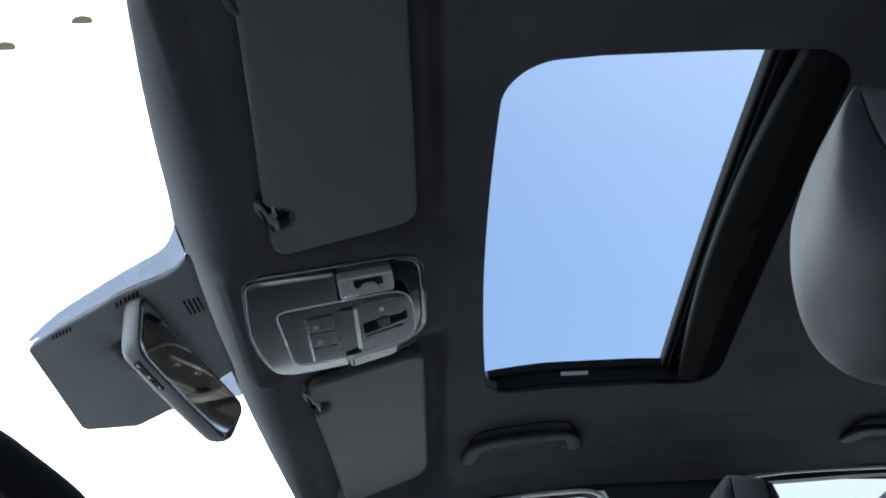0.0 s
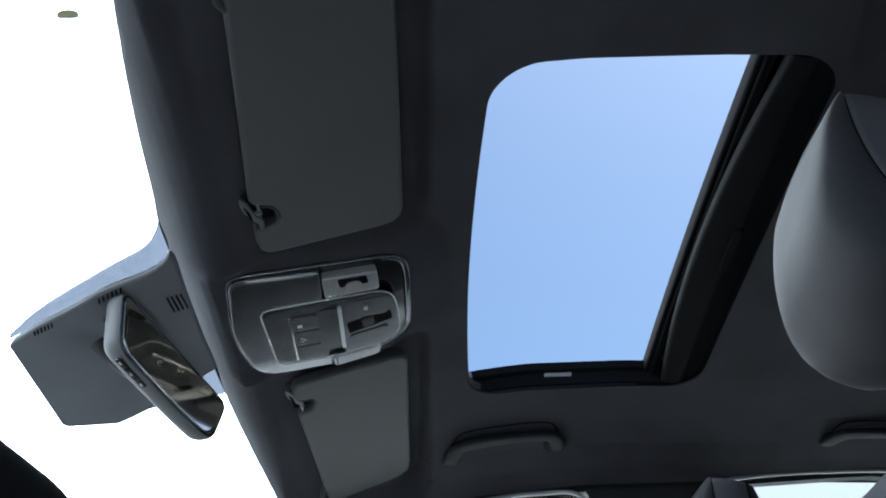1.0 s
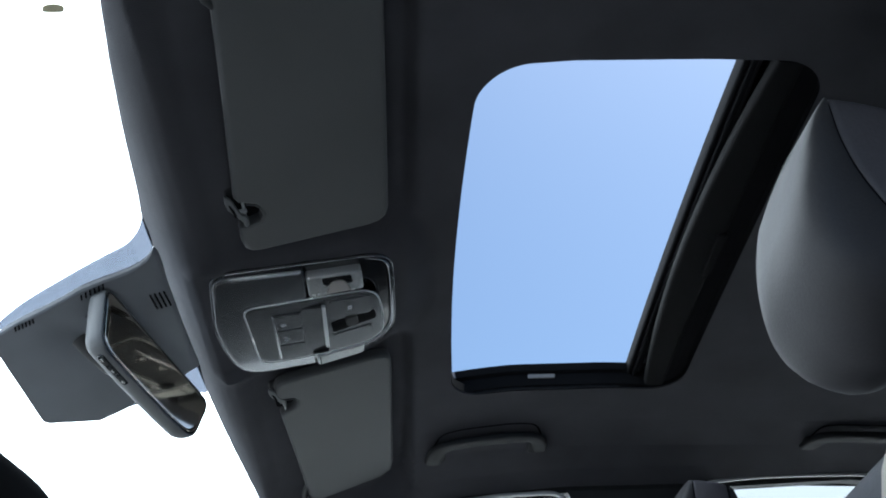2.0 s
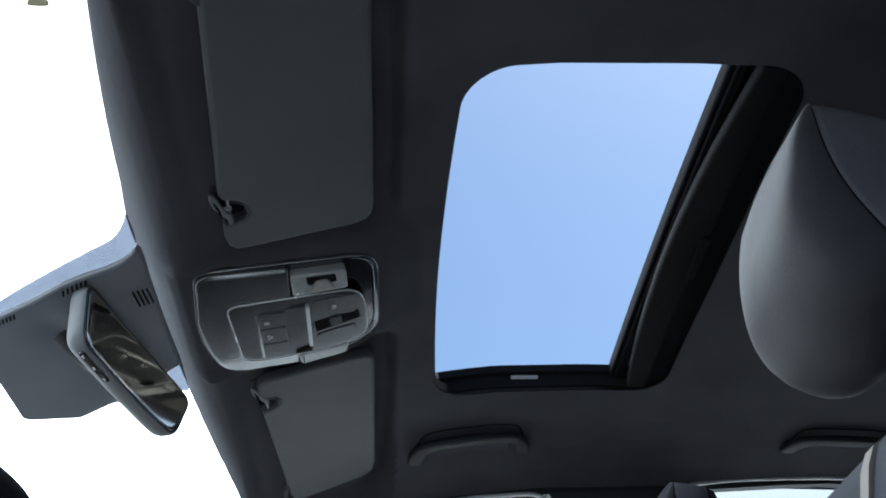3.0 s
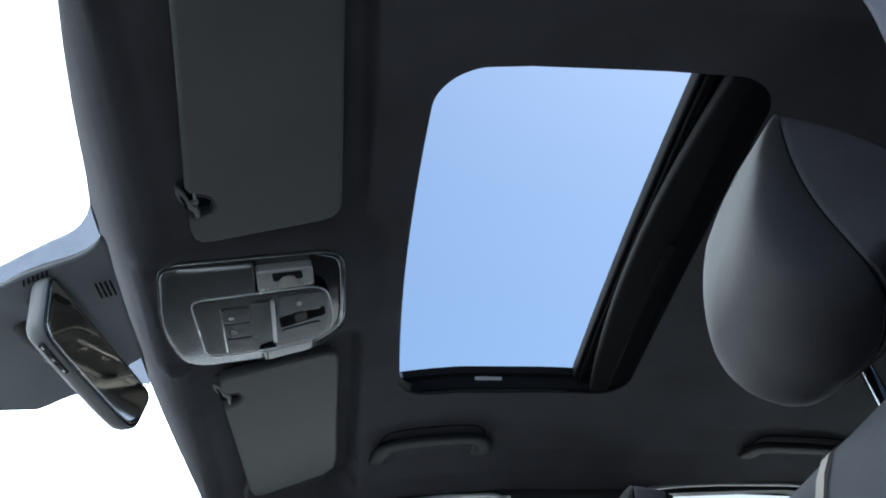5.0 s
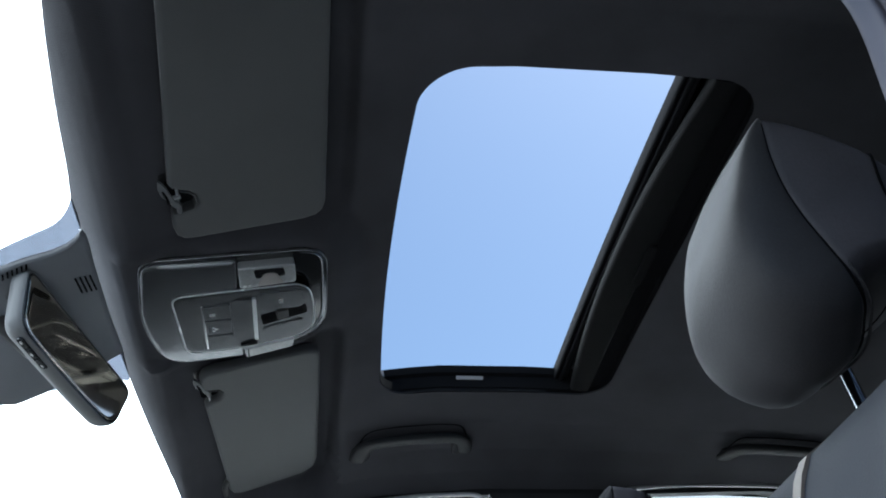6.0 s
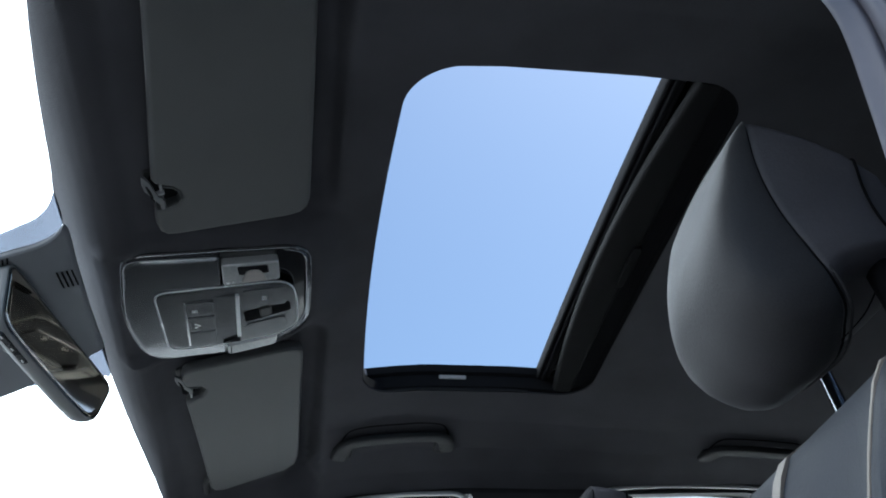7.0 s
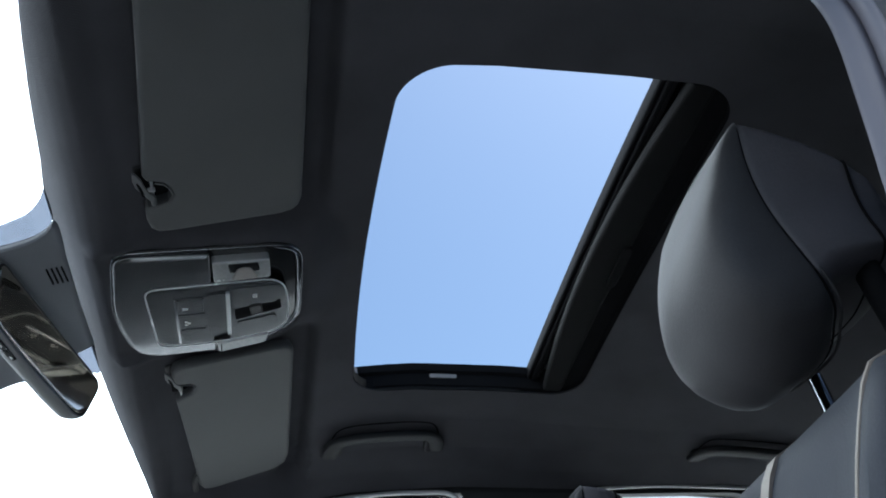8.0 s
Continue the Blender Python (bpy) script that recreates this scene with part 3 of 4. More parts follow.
# button column
for v0, v1 in ((-0.020, 0.011), (0.013, 0.046), (0.048, 0.078)):
    part("button", slab(outline(-0.189, -0.160, v0, v1, 0.002, 3), on_console, TOPW - 0.002, TOPW + 0.0016, 0.0008, 2), DARK_SATIN, console)
part("button_edge", slab(outline(-0.1925, -0.1905, -0.021, 0.079, 0.0008, 2), on_console, TOPW - 0.002, TOPW + 0.002, 0.0005, 2), CHROME, console, "thin bright line")
# sloped blade between the switches
blade = bmesh.new()
bl = [(-0.158, -0.026), (-0.130, -0.026), (-0.130, 0.077), (-0.158, 0.077)]
hts = [0.0002, 0.0035, 0.0035, 0.0002]
lo = [blade.verts.new(on_console(u, v, TOPW - 0.003)) for u, v in bl]
hi = [blade.verts.new(on_console(u, v, TOPW + h)) for (u, v), h in zip(bl, hts)]
blade.faces.new(lo)
blade.faces.new(hi)
for i in range(4):
    blade.faces.new((lo[i], lo[(i + 1) % 4], hi[(i + 1) % 4], hi[i]))
part("sloped_cover", blade, DARK_SATIN, console, shade=False)
part("lamp_lever", slab(outline(-0.134, -0.129, -0.027, 0.068, 0.001, 2), on_console, TOPW - 0.002, TOPW + 0.0042, 0.0008, 2), PALE_EDGE, console)
tri_bm = bmesh.new()
tp = [(-0.152, 0.078), (-0.131, 0.062), (-0.131, 0.078)]
lo = [tri_bm.verts.new(on_console(u, v, TOPW + 0.001)) for u, v in tp]
hi = [tri_bm.verts.new(on_console(u, v, TOPW + 0.0042)) for u, v in tp]
tri_bm.faces.new(lo)
tri_bm.faces.new(hi)
for i in range(3):
    tri_bm.faces.new((lo[i], lo[(i + 1) % 3], hi[(i + 1) % 3], hi[i]))
part("switch_wedge", tri_bm, RUBBER, console, shade=False)
# sliding switch in its well
well = part("switch_well", slab(rounded([(-0.0655, 0.0215), (-0.1225, 0.0395), (-0.1245, 0.0150), (-0.0675, 0.0010)], 0.004, 3), on_console, TOPW - 0.004, TOPW + 0.0006, 0.0003, 2), RUBBER, console, "black recess of the sunroof switch")
part("slider", slab(rounded([(-0.0890, 0.0245), (-0.1035, 0.0290), (-0.1060, 0.0100), (-0.0905, 0.0060)], 0.004, 4), on_console, TOPW - 0.001, TOPW + 0.0030, 0.0015, 3), TRIM, well)
part("switch_plate", slab(outline(-0.124, -0.072, -0.034, 0.006, 0.004, 4), on_console, TOPW - 0.002, TOPW + 0.0010, 0.0008, 2), DARK_SATIN, console)
part("switch_plate", slab(rounded([(-0.0700, 0.0640), (-0.1205, 0.0745), (-0.1225, 0.0440), (-0.0720, 0.0330)], 0.006, 4), on_console, TOPW - 0.002, TOPW + 0.0012, 0.0008, 2), DARK_SATIN, console)


def mark(u0, u1, v0, v1):
    return part("symbol", slab(outline(u0, u1, v0, v1, 0.0004, 2), on_console, TOPW + 0.0008, TOPW + 0.0021, 0.0001, 1), MARK, console)


for u0, u1, v0, v1 in ((-0.1015, -0.096, -0.0165, -0.0150), (-0.1015, -0.096, -0.0115, -0.0100), (-0.1015, -0.0995, -0.0165, -0.0100), (-0.098, -0.0965, -0.0135, -0.0095),
                       (-0.184, -0.178, -0.002, -0.0006), (-0.184, -0.178, 0.001, 0.0024),
                       (-0.183, -0.180, 0.0290, 0.0304), (-0.1805, -0.1765, 0.0325, 0.0340), (-0.183, -0.180, 0.0360, 0.0374)):
    mark(u0, u1, v0, v1)
# two reading lamps
for driver_side, corners in ((True, [(-0.0795, -0.0490), (-0.1465, -0.0470), (-0.1475, -0.0895), (-0.0810, -0.0870)]), (False, [(-0.0850, 0.1040), (-0.1460, 0.1170), (-0.1480, 0.0940), (-0.0820, 0.0830)])):
    frame_pts = rounded(corners, 0.005, 4)
    lamp = part("lamp_frame", slab(frame_pts, on_console, -0.006, 0.0055, 0.001, 2), PALE_EDGE, console)
    part("lens", slab(offset(frame_pts, 0.0014), on_console, 0.003, 0.0062, 0.0006, 2), LENS if driver_side else FROSTED, lamp, "clear ribbed lamp lens")
    if driver_side:
        part("reflector", slab(rounded([(-0.092, -0.066), (-0.128, -0.066), (-0.130, -0.0855), (-0.094, -0.0840)], 0.004, 4), on_console, 0.004, 0.0065, 0.001, 2), PIANO, lamp)
        part("bulb", slab(rounded([(-0.094, -0.0510), (-0.126, -0.0510), (-0.119, -0.0760), (-0.103, -0.0760)], (0.003, 0.003, 0.009, 0.009), 5), on_console, 0.005, 0.0072, 0.002, 3), PLATE, lamp)
        for i in range(9):
            u = -0.143 + 0.007 * i
            part("rib", slab(outline(u, u + 0.0042, -0.0545, -0.0510, 0.0008, 2), on_console, 0.005, 0.0070, 0.0005, 1), PALE_EDGE, lamp)
    else:
        part("divider", slab(outline(-0.1435, -0.1420, 0.095, 0.1155, 0.0005, 2), on_console, 0.004, 0.0070, 0.0004, 1), RUBBER, lamp)

# ---- sunroof ----
sunroof = thing("sunroof", (0.24, 0.0, 1.55), "open sunroof with its dark glass panel slid back", "sunroof")


def bar(x0, x1, z0, z1, half=0.343, edge=0.003):
    rings = []
    for i in range(25):
        y = -half + 2 * half * i / 24
        dz = -0.010 * (y / 0.35) ** 2
        rings.append([(u, y, v + dz) for u, v in outline(x0, x1, z0, z1, min(edge, abs(z1 - z0) / 2.2), 3)])
    return loft(rings)


panel = part("glass_panel", bar(0.356, 0.80, 1.590, 1.596, 0.36), PIANO, sunroof, "dark tinted sliding glass panel")
part("front_seal", bar(0.3445, 0.352, 1.563, 1.586, 0.352, 0.003), RUBBER, sunroof, "black rubber seal")
part("panel_frame", bar(0.3525, 0.360, 1.560, 1.588, 0.350, 0.002), RUBBER, sunroof)
part("drip_channel", bar(0.3605, 0.368, 1.566, 1.588, 0.350, 0.003), SEAL, sunroof)
part("rear_trough", bar(0.376, 0.445, 1.566, 1.574, 0.352), RUBBER, sunroof)
# the sunshade's front edge bows forward at its middle
rings, shade_rings = [], []
for i in range(33):
    y = -0.352 + 0.704 * i / 32
    bow = 0.352 + 0.020 * (y / 0.35) ** 2
    dz = -0.010 * (y / 0.35) ** 2
    rings.append([(u, y, v + dz) for u, v in outline(bow, 0.404, 1.543, 1.560, 0.006, 3)])
    shade_rings.append([(u, y, v + dz) for u, v in ((0.402, 1.549), (0.62, 1.549), (0.62, 1.555), (0.402, 1.555))])
part("sunshade_bar", loft(rings), SHADE_FABRIC, sunroof, "black sunshade edge")
part("sunshade", loft(shade_rings), RUBBER, sunroof)
lining = [[(u, v, liner_z(u, v) + up) for u, v in offset(hole_ring, d)] for d, up in ((0.0004, 0.003), (0.0010, 0.017), (-0.0025, 0.017), (-0.0025, 0.004))]
part("edge_lining", loft(lining + lining[:1], caps=False), RUBBER, sunroof)
part("sunshade_pull", slab(outline(0.392, 0.406, -0.045, 0.050, 0.006, 4), lambda u, v, w: (u, v, 1.543 - w), -0.006, 0.004, 0.002, 3), SHADE_FABRIC, sunroof)
for side in (-1, 1):
    rings = []
    for i in range(21):
        x = 0.040 + 0.42 * i / 20
        zt = skin_z(x, 0.343) + 0.002
        zb = liner_z(x, 0.358) + 0.004
        rings.append([(x, side * 0.3435, zt), (x, side * 0.3455, zt - 0.012), (x, side * 0.351, zt - 0.016), (x, side * 0.3525, zb + 0.003), (x, side * 0.356, zb), (x, side * 0.372, zb + 0.006), (x, side * 0.372, zt)])
    part("side_rail", loft(rings), RUBBER, sunroof, "black guide rail")
part("rail_lip", tube([(x, 0.3562, liner_z(x, 0.358) + 0.0035) for x in [0.09 + 0.012 * i for i in range(21)]], 0.0014, 8), GRIP, sunroof, "thin grey lip of the guide rail")
front_wall = []
for i in range(25):
    y = -0.36 + 0.72 * i / 24
    zt, zb = skin_z(0.042, y) - 0.003, liner_z(0.05, y) + 0.004
    bow = 0.013 * (1 - (y / 0.36) ** 2)
    front_wall.append([(x - bow, y, z) for x, z in ((0.0405, zt), (0.0435, zb), (0.030, zb), (0.030, zt))])
part("front_frame", loft(front_wall), TRIM, sunroof)
part("label_plate", slab(outline(0.176, 0.222, 1.5395, 1.5465, 0.002, 3), lambda u, v, w: (u, 0.3515 - w - (v - 1.54) * 0.1, v + (u - 0.2) * 0.06), -0.002, 0.0012, 0.0004, 2), PLATE, sunroof, "small grey label plate")


# ---- grab handles over the passenger-side doors ----
def make_handle(x0, x1, label):
    handle = thing("grab_handle", ((x0 + x1) / 2, 0.51, liner_z((x0 + x1) / 2, 0.51)), label, "grab handle", "grab handles")

    def side_point(x, y, drop):
        return (x, y, liner_z(x, y) - drop)

    L = x1 - x0
    line = bezier([side_point(x0, 0.522, 0.002), side_point(x0 + 0.003, 0.500, 0.009), side_point(x0 + 0.014, 0.478, 0.013), side_point(x0 + 0.040, 0.472, 0.014), side_point(x0 + L / 2, 0.471, 0.014),
                   side_point(x1 - 0.034, 0.471, 0.014), side_point(x1 - 0.012, 0.477, 0.013), side_point(x1 - 0.002, 0.496, 0.009), side_point(x1, 0.520, 0.002)], 8)
    # a broad flat grip with rounded edges
    rings = []
    for i, p in enumerate(line):
        d = (line[min(len(line) - 1, i + 1)] - line[max(0, i - 1)]).normalized()
        across_grip = Vector((0, 0, 1)).cross(d).normalized()
        up = d.cross(across_grip)
        rings.append([p + across_grip * (0.0135 * math.copysign(abs(math.cos(a)) ** 0.6, math.cos(a))) + up * (0.0065 * math.copysign(abs(math.sin(a)) ** 0.7, math.sin(a))) for a in [6.28318 * k / 16 for k in range(16)]])
    part("grip", loft(rings), GRIP, handle)
    # black strip that draws the shadow line along the grip
    gap = [(p.x, p.y - 0.0145, liner_z(p.x, p.y - 0.0145) + 0.001) for p in line[5:-5]]
    part("gap_shade", tube(gap, 0.0028, 8, flat=0.6), RUBBER, handle)
    # black patch on the headliner standing in for shadow behind the grip
    shade_patch = outline(x0 + 0.022, x1 - 0.020, 0.478, 0.500, 0.010, 5)
    part("recess", slab(shade_patch, lambda u, v, w: (u, v, liner_z(u, v) - w), -0.004, 0.001, 0.0008, 2), RUBBER, handle)
    for x in (x0 + 0.006, x1 - 0.006):
        part("mount", slab(outline(x - 0.017, x + 0.017, 0.493, 0.526, 0.008, 4), lambda u, v, w: (u, v, liner_z(u, v) + 0.004 - w), 0.0, 0.011, 0.004, 3), GRIP, handle)
    return handle


make_handle(0.022, 0.212, "black plastic grab handle above the front passenger window")
make_handle(0.70, 0.885, "black plastic grab handle above the rear passenger window")


# ---- passenger side of the body ----
def wall_y(z):
    return 0.607 + max(0.0, 1.45 - z) * 0.20


def side_panel(loop, y_in, thick, bm=None):
    """A solid between two faces on the body's side; loop in (x, z)."""
    rings = [[(x, wall_y(z) + y_in + w, z) for x, z in loop] for w in (0.0, thick)]
    return loft(rings, bm=bm)


def top_line(x):
    return lookup(EDGE, x) - 0.006


wall_far = side_panel([(-1.2, 0.30), (REAR, 0.30), (REAR, 0.985), (-1.2, 0.985)], 0.0, 0.07)
solid("wall_passenger_side", wall_far, TRIM, "dark lower door panels of the passenger side", "door panel")
b_loop = [(0.290, 0.98), (0.470, 0.98), (0.474, 1.35), (0.478, 1.44), (0.495, top_line(0.495)), (0.40, top_line(0.40)), (0.272, top_line(0.272)), (0.291, 1.42), (0.296, 1.35)]
solid("pillar_passenger_centre", side_panel(b_loop, 0.004, 0.06), TRIM, "dark trim of the passenger-side centre pillar", "pillar trim")
solid("pillar_passenger_rear", side_panel([(1.30, 0.98), (REAR, 0.98), (REAR, 1.40), (1.42, top_line(1.42))], 0.004, 0.06), TRIM, "dark trim of the rear pillar", "pillar trim")
rail_pts = [(-0.28 + 2.18 * i / 30) for i in range(31)]
rail_loop = [(x, top_line(x) - 0.002) for x in rail_pts] + [(x, top_line(x) + 0.03) for x in reversed(rail_pts)]
rings = [[(x, 0.612 + w, z + 0.27 * w) for x, z in rail_loop] for w in (0.0, 0.05)]
rail_bm = loft(rings)
bmesh.ops.triangulate(rail_bm, faces=[g for g in rail_bm.faces if len(g.verts) > 4])
solid("roof_rail_passenger", rail_bm, TRIM, "dark roof rail over the passenger doors", "roof rail")
for side, nm in ((1, "passenger"), (-1, "driver")):
    p0, p1 = Vector((-0.250, side * 0.622, 1.335)), Vector((-1.20, side * 0.76, 0.98))
    solid("pillar_%s_front" % nm, tube([p0, p0.lerp(p1, 0.3) + Vector((0, 0, 0.02)), p0.lerp(p1, 0.65) + Vector((0, 0, 0.015)), p1], [0.028, 0.034, 0.038, 0.045], 12), TRIM, "dark trim of the windscreen pillar", "pillar trim")


def window(name, path, label, pane=GLASS):
    """Glass with its rubber and bright seals; path: the opening in (x, z) from low front over the top to low rear."""
    pts = [(p.x, wall_y(p.z), p.z) for p in bezier([(x, 0, z) for x, z in path], 6)]
    ob = solid(name, loft([[(x, y + 0.030, z) for x, y, z in pts], [(x, y + 0.034, z) for x, y, z in pts]]), pane, label, "window")
    ob.visible_shadow = False
    part("seal_trim", tube([(x, y - 0.004, z) for x, y, z in pts], 0.0044, 8), ALUMINIUM, ob, "satin bright seal trim")
    part("rubber_seal", tube([(x, y + 0.008, z + 0.001) for x, y, z in pts], 0.0042, 8), RUBBER, ob)
    part("outer_trim", tube([(x, y + 0.018, z + 0.004) for x, y, z in pts], 0.0032, 8), ALUMINIUM, ob)
    part("outer_seal", tube([(x, y + 0.027, z + 0.005) for x, y, z in pts], 0.0048, 8), RUBBER, ob)
    return ob


T = top_line
window("window_1", [(-0.75, 1.0), (-0.62, 1.10), (-0.42, 1.215), (-0.22, T(-0.22) - 0.03), (0.0, T(0.0) - 0.002), (0.12, T(0.12) - 0.0005), (0.20, T(0.20) - 0.002), (0.245, T(0.245) - 0.006), (0.272, T(0.27) - 0.022), (0.284, 1.405), (0.287, 1.30), (0.284, 1.0)], "front passenger window with a pale seal, bright outside")
window("window_2", [(0.474, 1.0), (0.476, 1.30), (0.480, 1.41), (0.492, 1.445), (0.515, T(0.515) - 0.006), (0.56, T(0.56) + 0.007), (0.70, T(0.70) + 0.009), (0.90, T(0.90) + 0.009), (1.10, T(1.10) - 0.006), (1.25, T(1.25) - 0.02), (1.36, 1.35), (1.38, 1.0)], "rear passenger window with a pale seal, bright outside")

# ---- driver's side: door opening with the centre pillar ----
EDGE_PATH = bezier([(-0.22, 0, 1.362), (0.0, 0, 1.418), (0.14, 0, 1.444), (0.22, 0, 1.449), (0.275, 0, 1.440), (0.312, 0, 1.418), (0.336, 0, 1.389), (0.348, 0, 1.358), (0.3505, 0, 1.325), (0.346, 0, 1.283),
                    (0.3386, 0, 1.240), (0.3264, 0, 1.173), (0.3144, 0, 1.112), (0.30, 0, 1.04), (0.285, 0, 0.95), (0.275, 0, 0.70), (0.275, 0, 0.36)], 6)


def opening_sweep(profile):
    """Sweeps a profile of (outward, y) round the door opening."""
    rings = []
    for i, p in enumerate(EDGE_PATH):
        a, b = EDGE_PATH[max(0, i - 1)], EDGE_PATH[min(len(EDGE_PATH) - 1, i + 1)]
        d = (b - a).normalized()
        nrm = Vector((-d.z, 0, d.x))
        y0 = -0.600 - 0.18 * max(0.0, 1.36 - p.z)
        rings.append([p + nrm * u + Vector((0, y0 + v, 0)) for u, v in profile])
    return loft(rings)


near_wall = tagged(new("door_opening_driver"), "grey painted door opening and centre pillar of the driver's side", "door opening", "", "structure")
part("flange", opening_sweep([(0.0, 0.0), (0.0005, -0.0015), (0.002, -0.003), (0.007, -0.006), (0.014, -0.009), (0.020, -0.0075), (0.026, -0.006), (0.026, 0.004)]), PAINT, near_wall)
bead = [(0.027 + 0.0075 * math.cos(6.28318 * k / 16), -0.013 + 0.0075 * math.sin(6.28318 * k / 16)) for k in range(16)]
part("door_seal", opening_sweep(bead), PAINT, near_wall)
part("pillar_skin", opening_sweep([(0.040, -0.010), (0.050, -0.022), (0.070, -0.030), (0.105, -0.034), (0.112, -0.028), (0.112, 0.0), (0.04, 0.0)]), PAINT, near_wall)
solid("pillar_driver_centre", loft([[(0.385, -0.575, 1.44), (0.465, -0.575, 1.44), (0.465, -0.60, 1.44), (0.385, -0.60, 1.44)], [(0.375, -0.60, 1.2), (0.47, -0.60, 1.2), (0.47, -0.65, 1.2), (0.375, -0.65, 1.2)],
                                    [(0.32, -0.66, 0.36), (0.52, -0.66, 0.36), (0.52, -0.74, 0.36), (0.32, -0.74, 0.36)]]), TRIM, "dark trim of the driver-side centre pillar", "pillar trim")
solid("wall_driver_rear", box(0.50, REAR, -0.77, -0.70, 0.30, 0.985), PAINT, "closed rear door of the driver's side", "door")
solid("pillar_driver_rear", loft([[(1.30, -0.70, 0.98), (REAR, -0.70, 0.98), (REAR, -0.76, 0.98), (1.30, -0.76, 0.98)], [(1.42, -0.62, 1.47), (REAR, -0.62, 1.40), (REAR, -0.66, 1.40), (1.42, -0.66, 1.47)]]), TRIM, "dark rear pillar of the driver's side", "pillar trim")
# out of view; the tint is there to keep the rear headliner dark
solid("window_3", loft([[(0.50, -0.70, 0.98), (1.32, -0.70, 0.98), (1.32, -0.706, 0.98), (0.50, -0.706, 0.98)], [(0.50, -0.632, 1.46), (1.42, -0.632, 1.47), (1.42, -0.638, 1.47), (0.50, -0.638, 1.46)]]), DIM_GLASS, "unseen rear driver-side window, tinted to dim the cabin", "window")
solid("wall_rear", loft([[(REAR, -0.70, 0.30), (REAR, 0.70, 0.30), (REAR + 0.05, 0.70, 0.30), (REAR + 0.05, -0.70, 0.30)], [(REAR, -0.61, 1.41), (REAR, 0.61, 1.41), (REAR + 0.05, 0.61, 1.43), (REAR + 0.05, -0.61, 1.43)]]), TRIM, "plain dark rear wall of the cabin", "wall")
solid("floor", box(-1.25, REAR + 0.05, -0.78, 0.78, 0.0, 0.33, 0.02), CARPET, "dark carpeted car floor", "floor")
solid("dashboard", loft([[(-1.25, y, 0.33), (-0.62, y, 0.45), (-0.50, y, 0.70), (-0.52, y, 0.90), (-0.60, y, 0.965), (-0.80, y, 0.985), (-1.25, y, 0.97)] for y in (-0.70, -0.35, 0.0, 0.35, 0.70)]), DASH, "plain dark dashboard below the windscreen", "dashboard")

# unseen bonnet, added to reflect sunlight up to the roof's front rim
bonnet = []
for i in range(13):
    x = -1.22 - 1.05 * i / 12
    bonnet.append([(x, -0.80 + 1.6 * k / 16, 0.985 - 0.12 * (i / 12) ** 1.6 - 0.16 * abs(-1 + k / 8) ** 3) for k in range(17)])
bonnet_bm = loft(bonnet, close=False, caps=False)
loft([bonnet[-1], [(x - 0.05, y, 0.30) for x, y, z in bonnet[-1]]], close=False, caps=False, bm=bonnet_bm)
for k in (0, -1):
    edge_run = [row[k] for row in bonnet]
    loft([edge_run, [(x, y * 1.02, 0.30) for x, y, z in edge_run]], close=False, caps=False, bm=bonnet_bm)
solid("bonnet", bonnet_bm, PAINT, "unseen grey bonnet, added to bounce light through the windscreen", "bonnet")


# ---- seats ----
def headrest_outline():
    """Front outline of the cushion in (across, up) from its middle."""
    half = bezier([(0.0, 0.111, 0), (0.050, 0.109, 0), (0.082, 0.1045, 0), (0.0965, 0.099, 0), (0.0975, 0.086, 0), (0.092, 0.055, 0), (0.088, 0.02, 0), (0.087, -0.015, 0), (0.090, -0.05, 0),
                   (0.091, -0.078, 0), (0.078, -0.102, 0), (0.045, -0.115, 0), (0.0, -0.118, 0)], 6)
    right = [(p.x, p.y) for p in half]
    left = []
    for u, v in reversed(right[1:-1]):
        # the door side is worn rounder at its lower corner
        s = smooth01(-0.01, -0.10, v) * smooth01(0.0, 0.06, u)
        left.append((-u * (1 - 0.09 * s), v * (1 - 0.11 * s)))
    return right + left


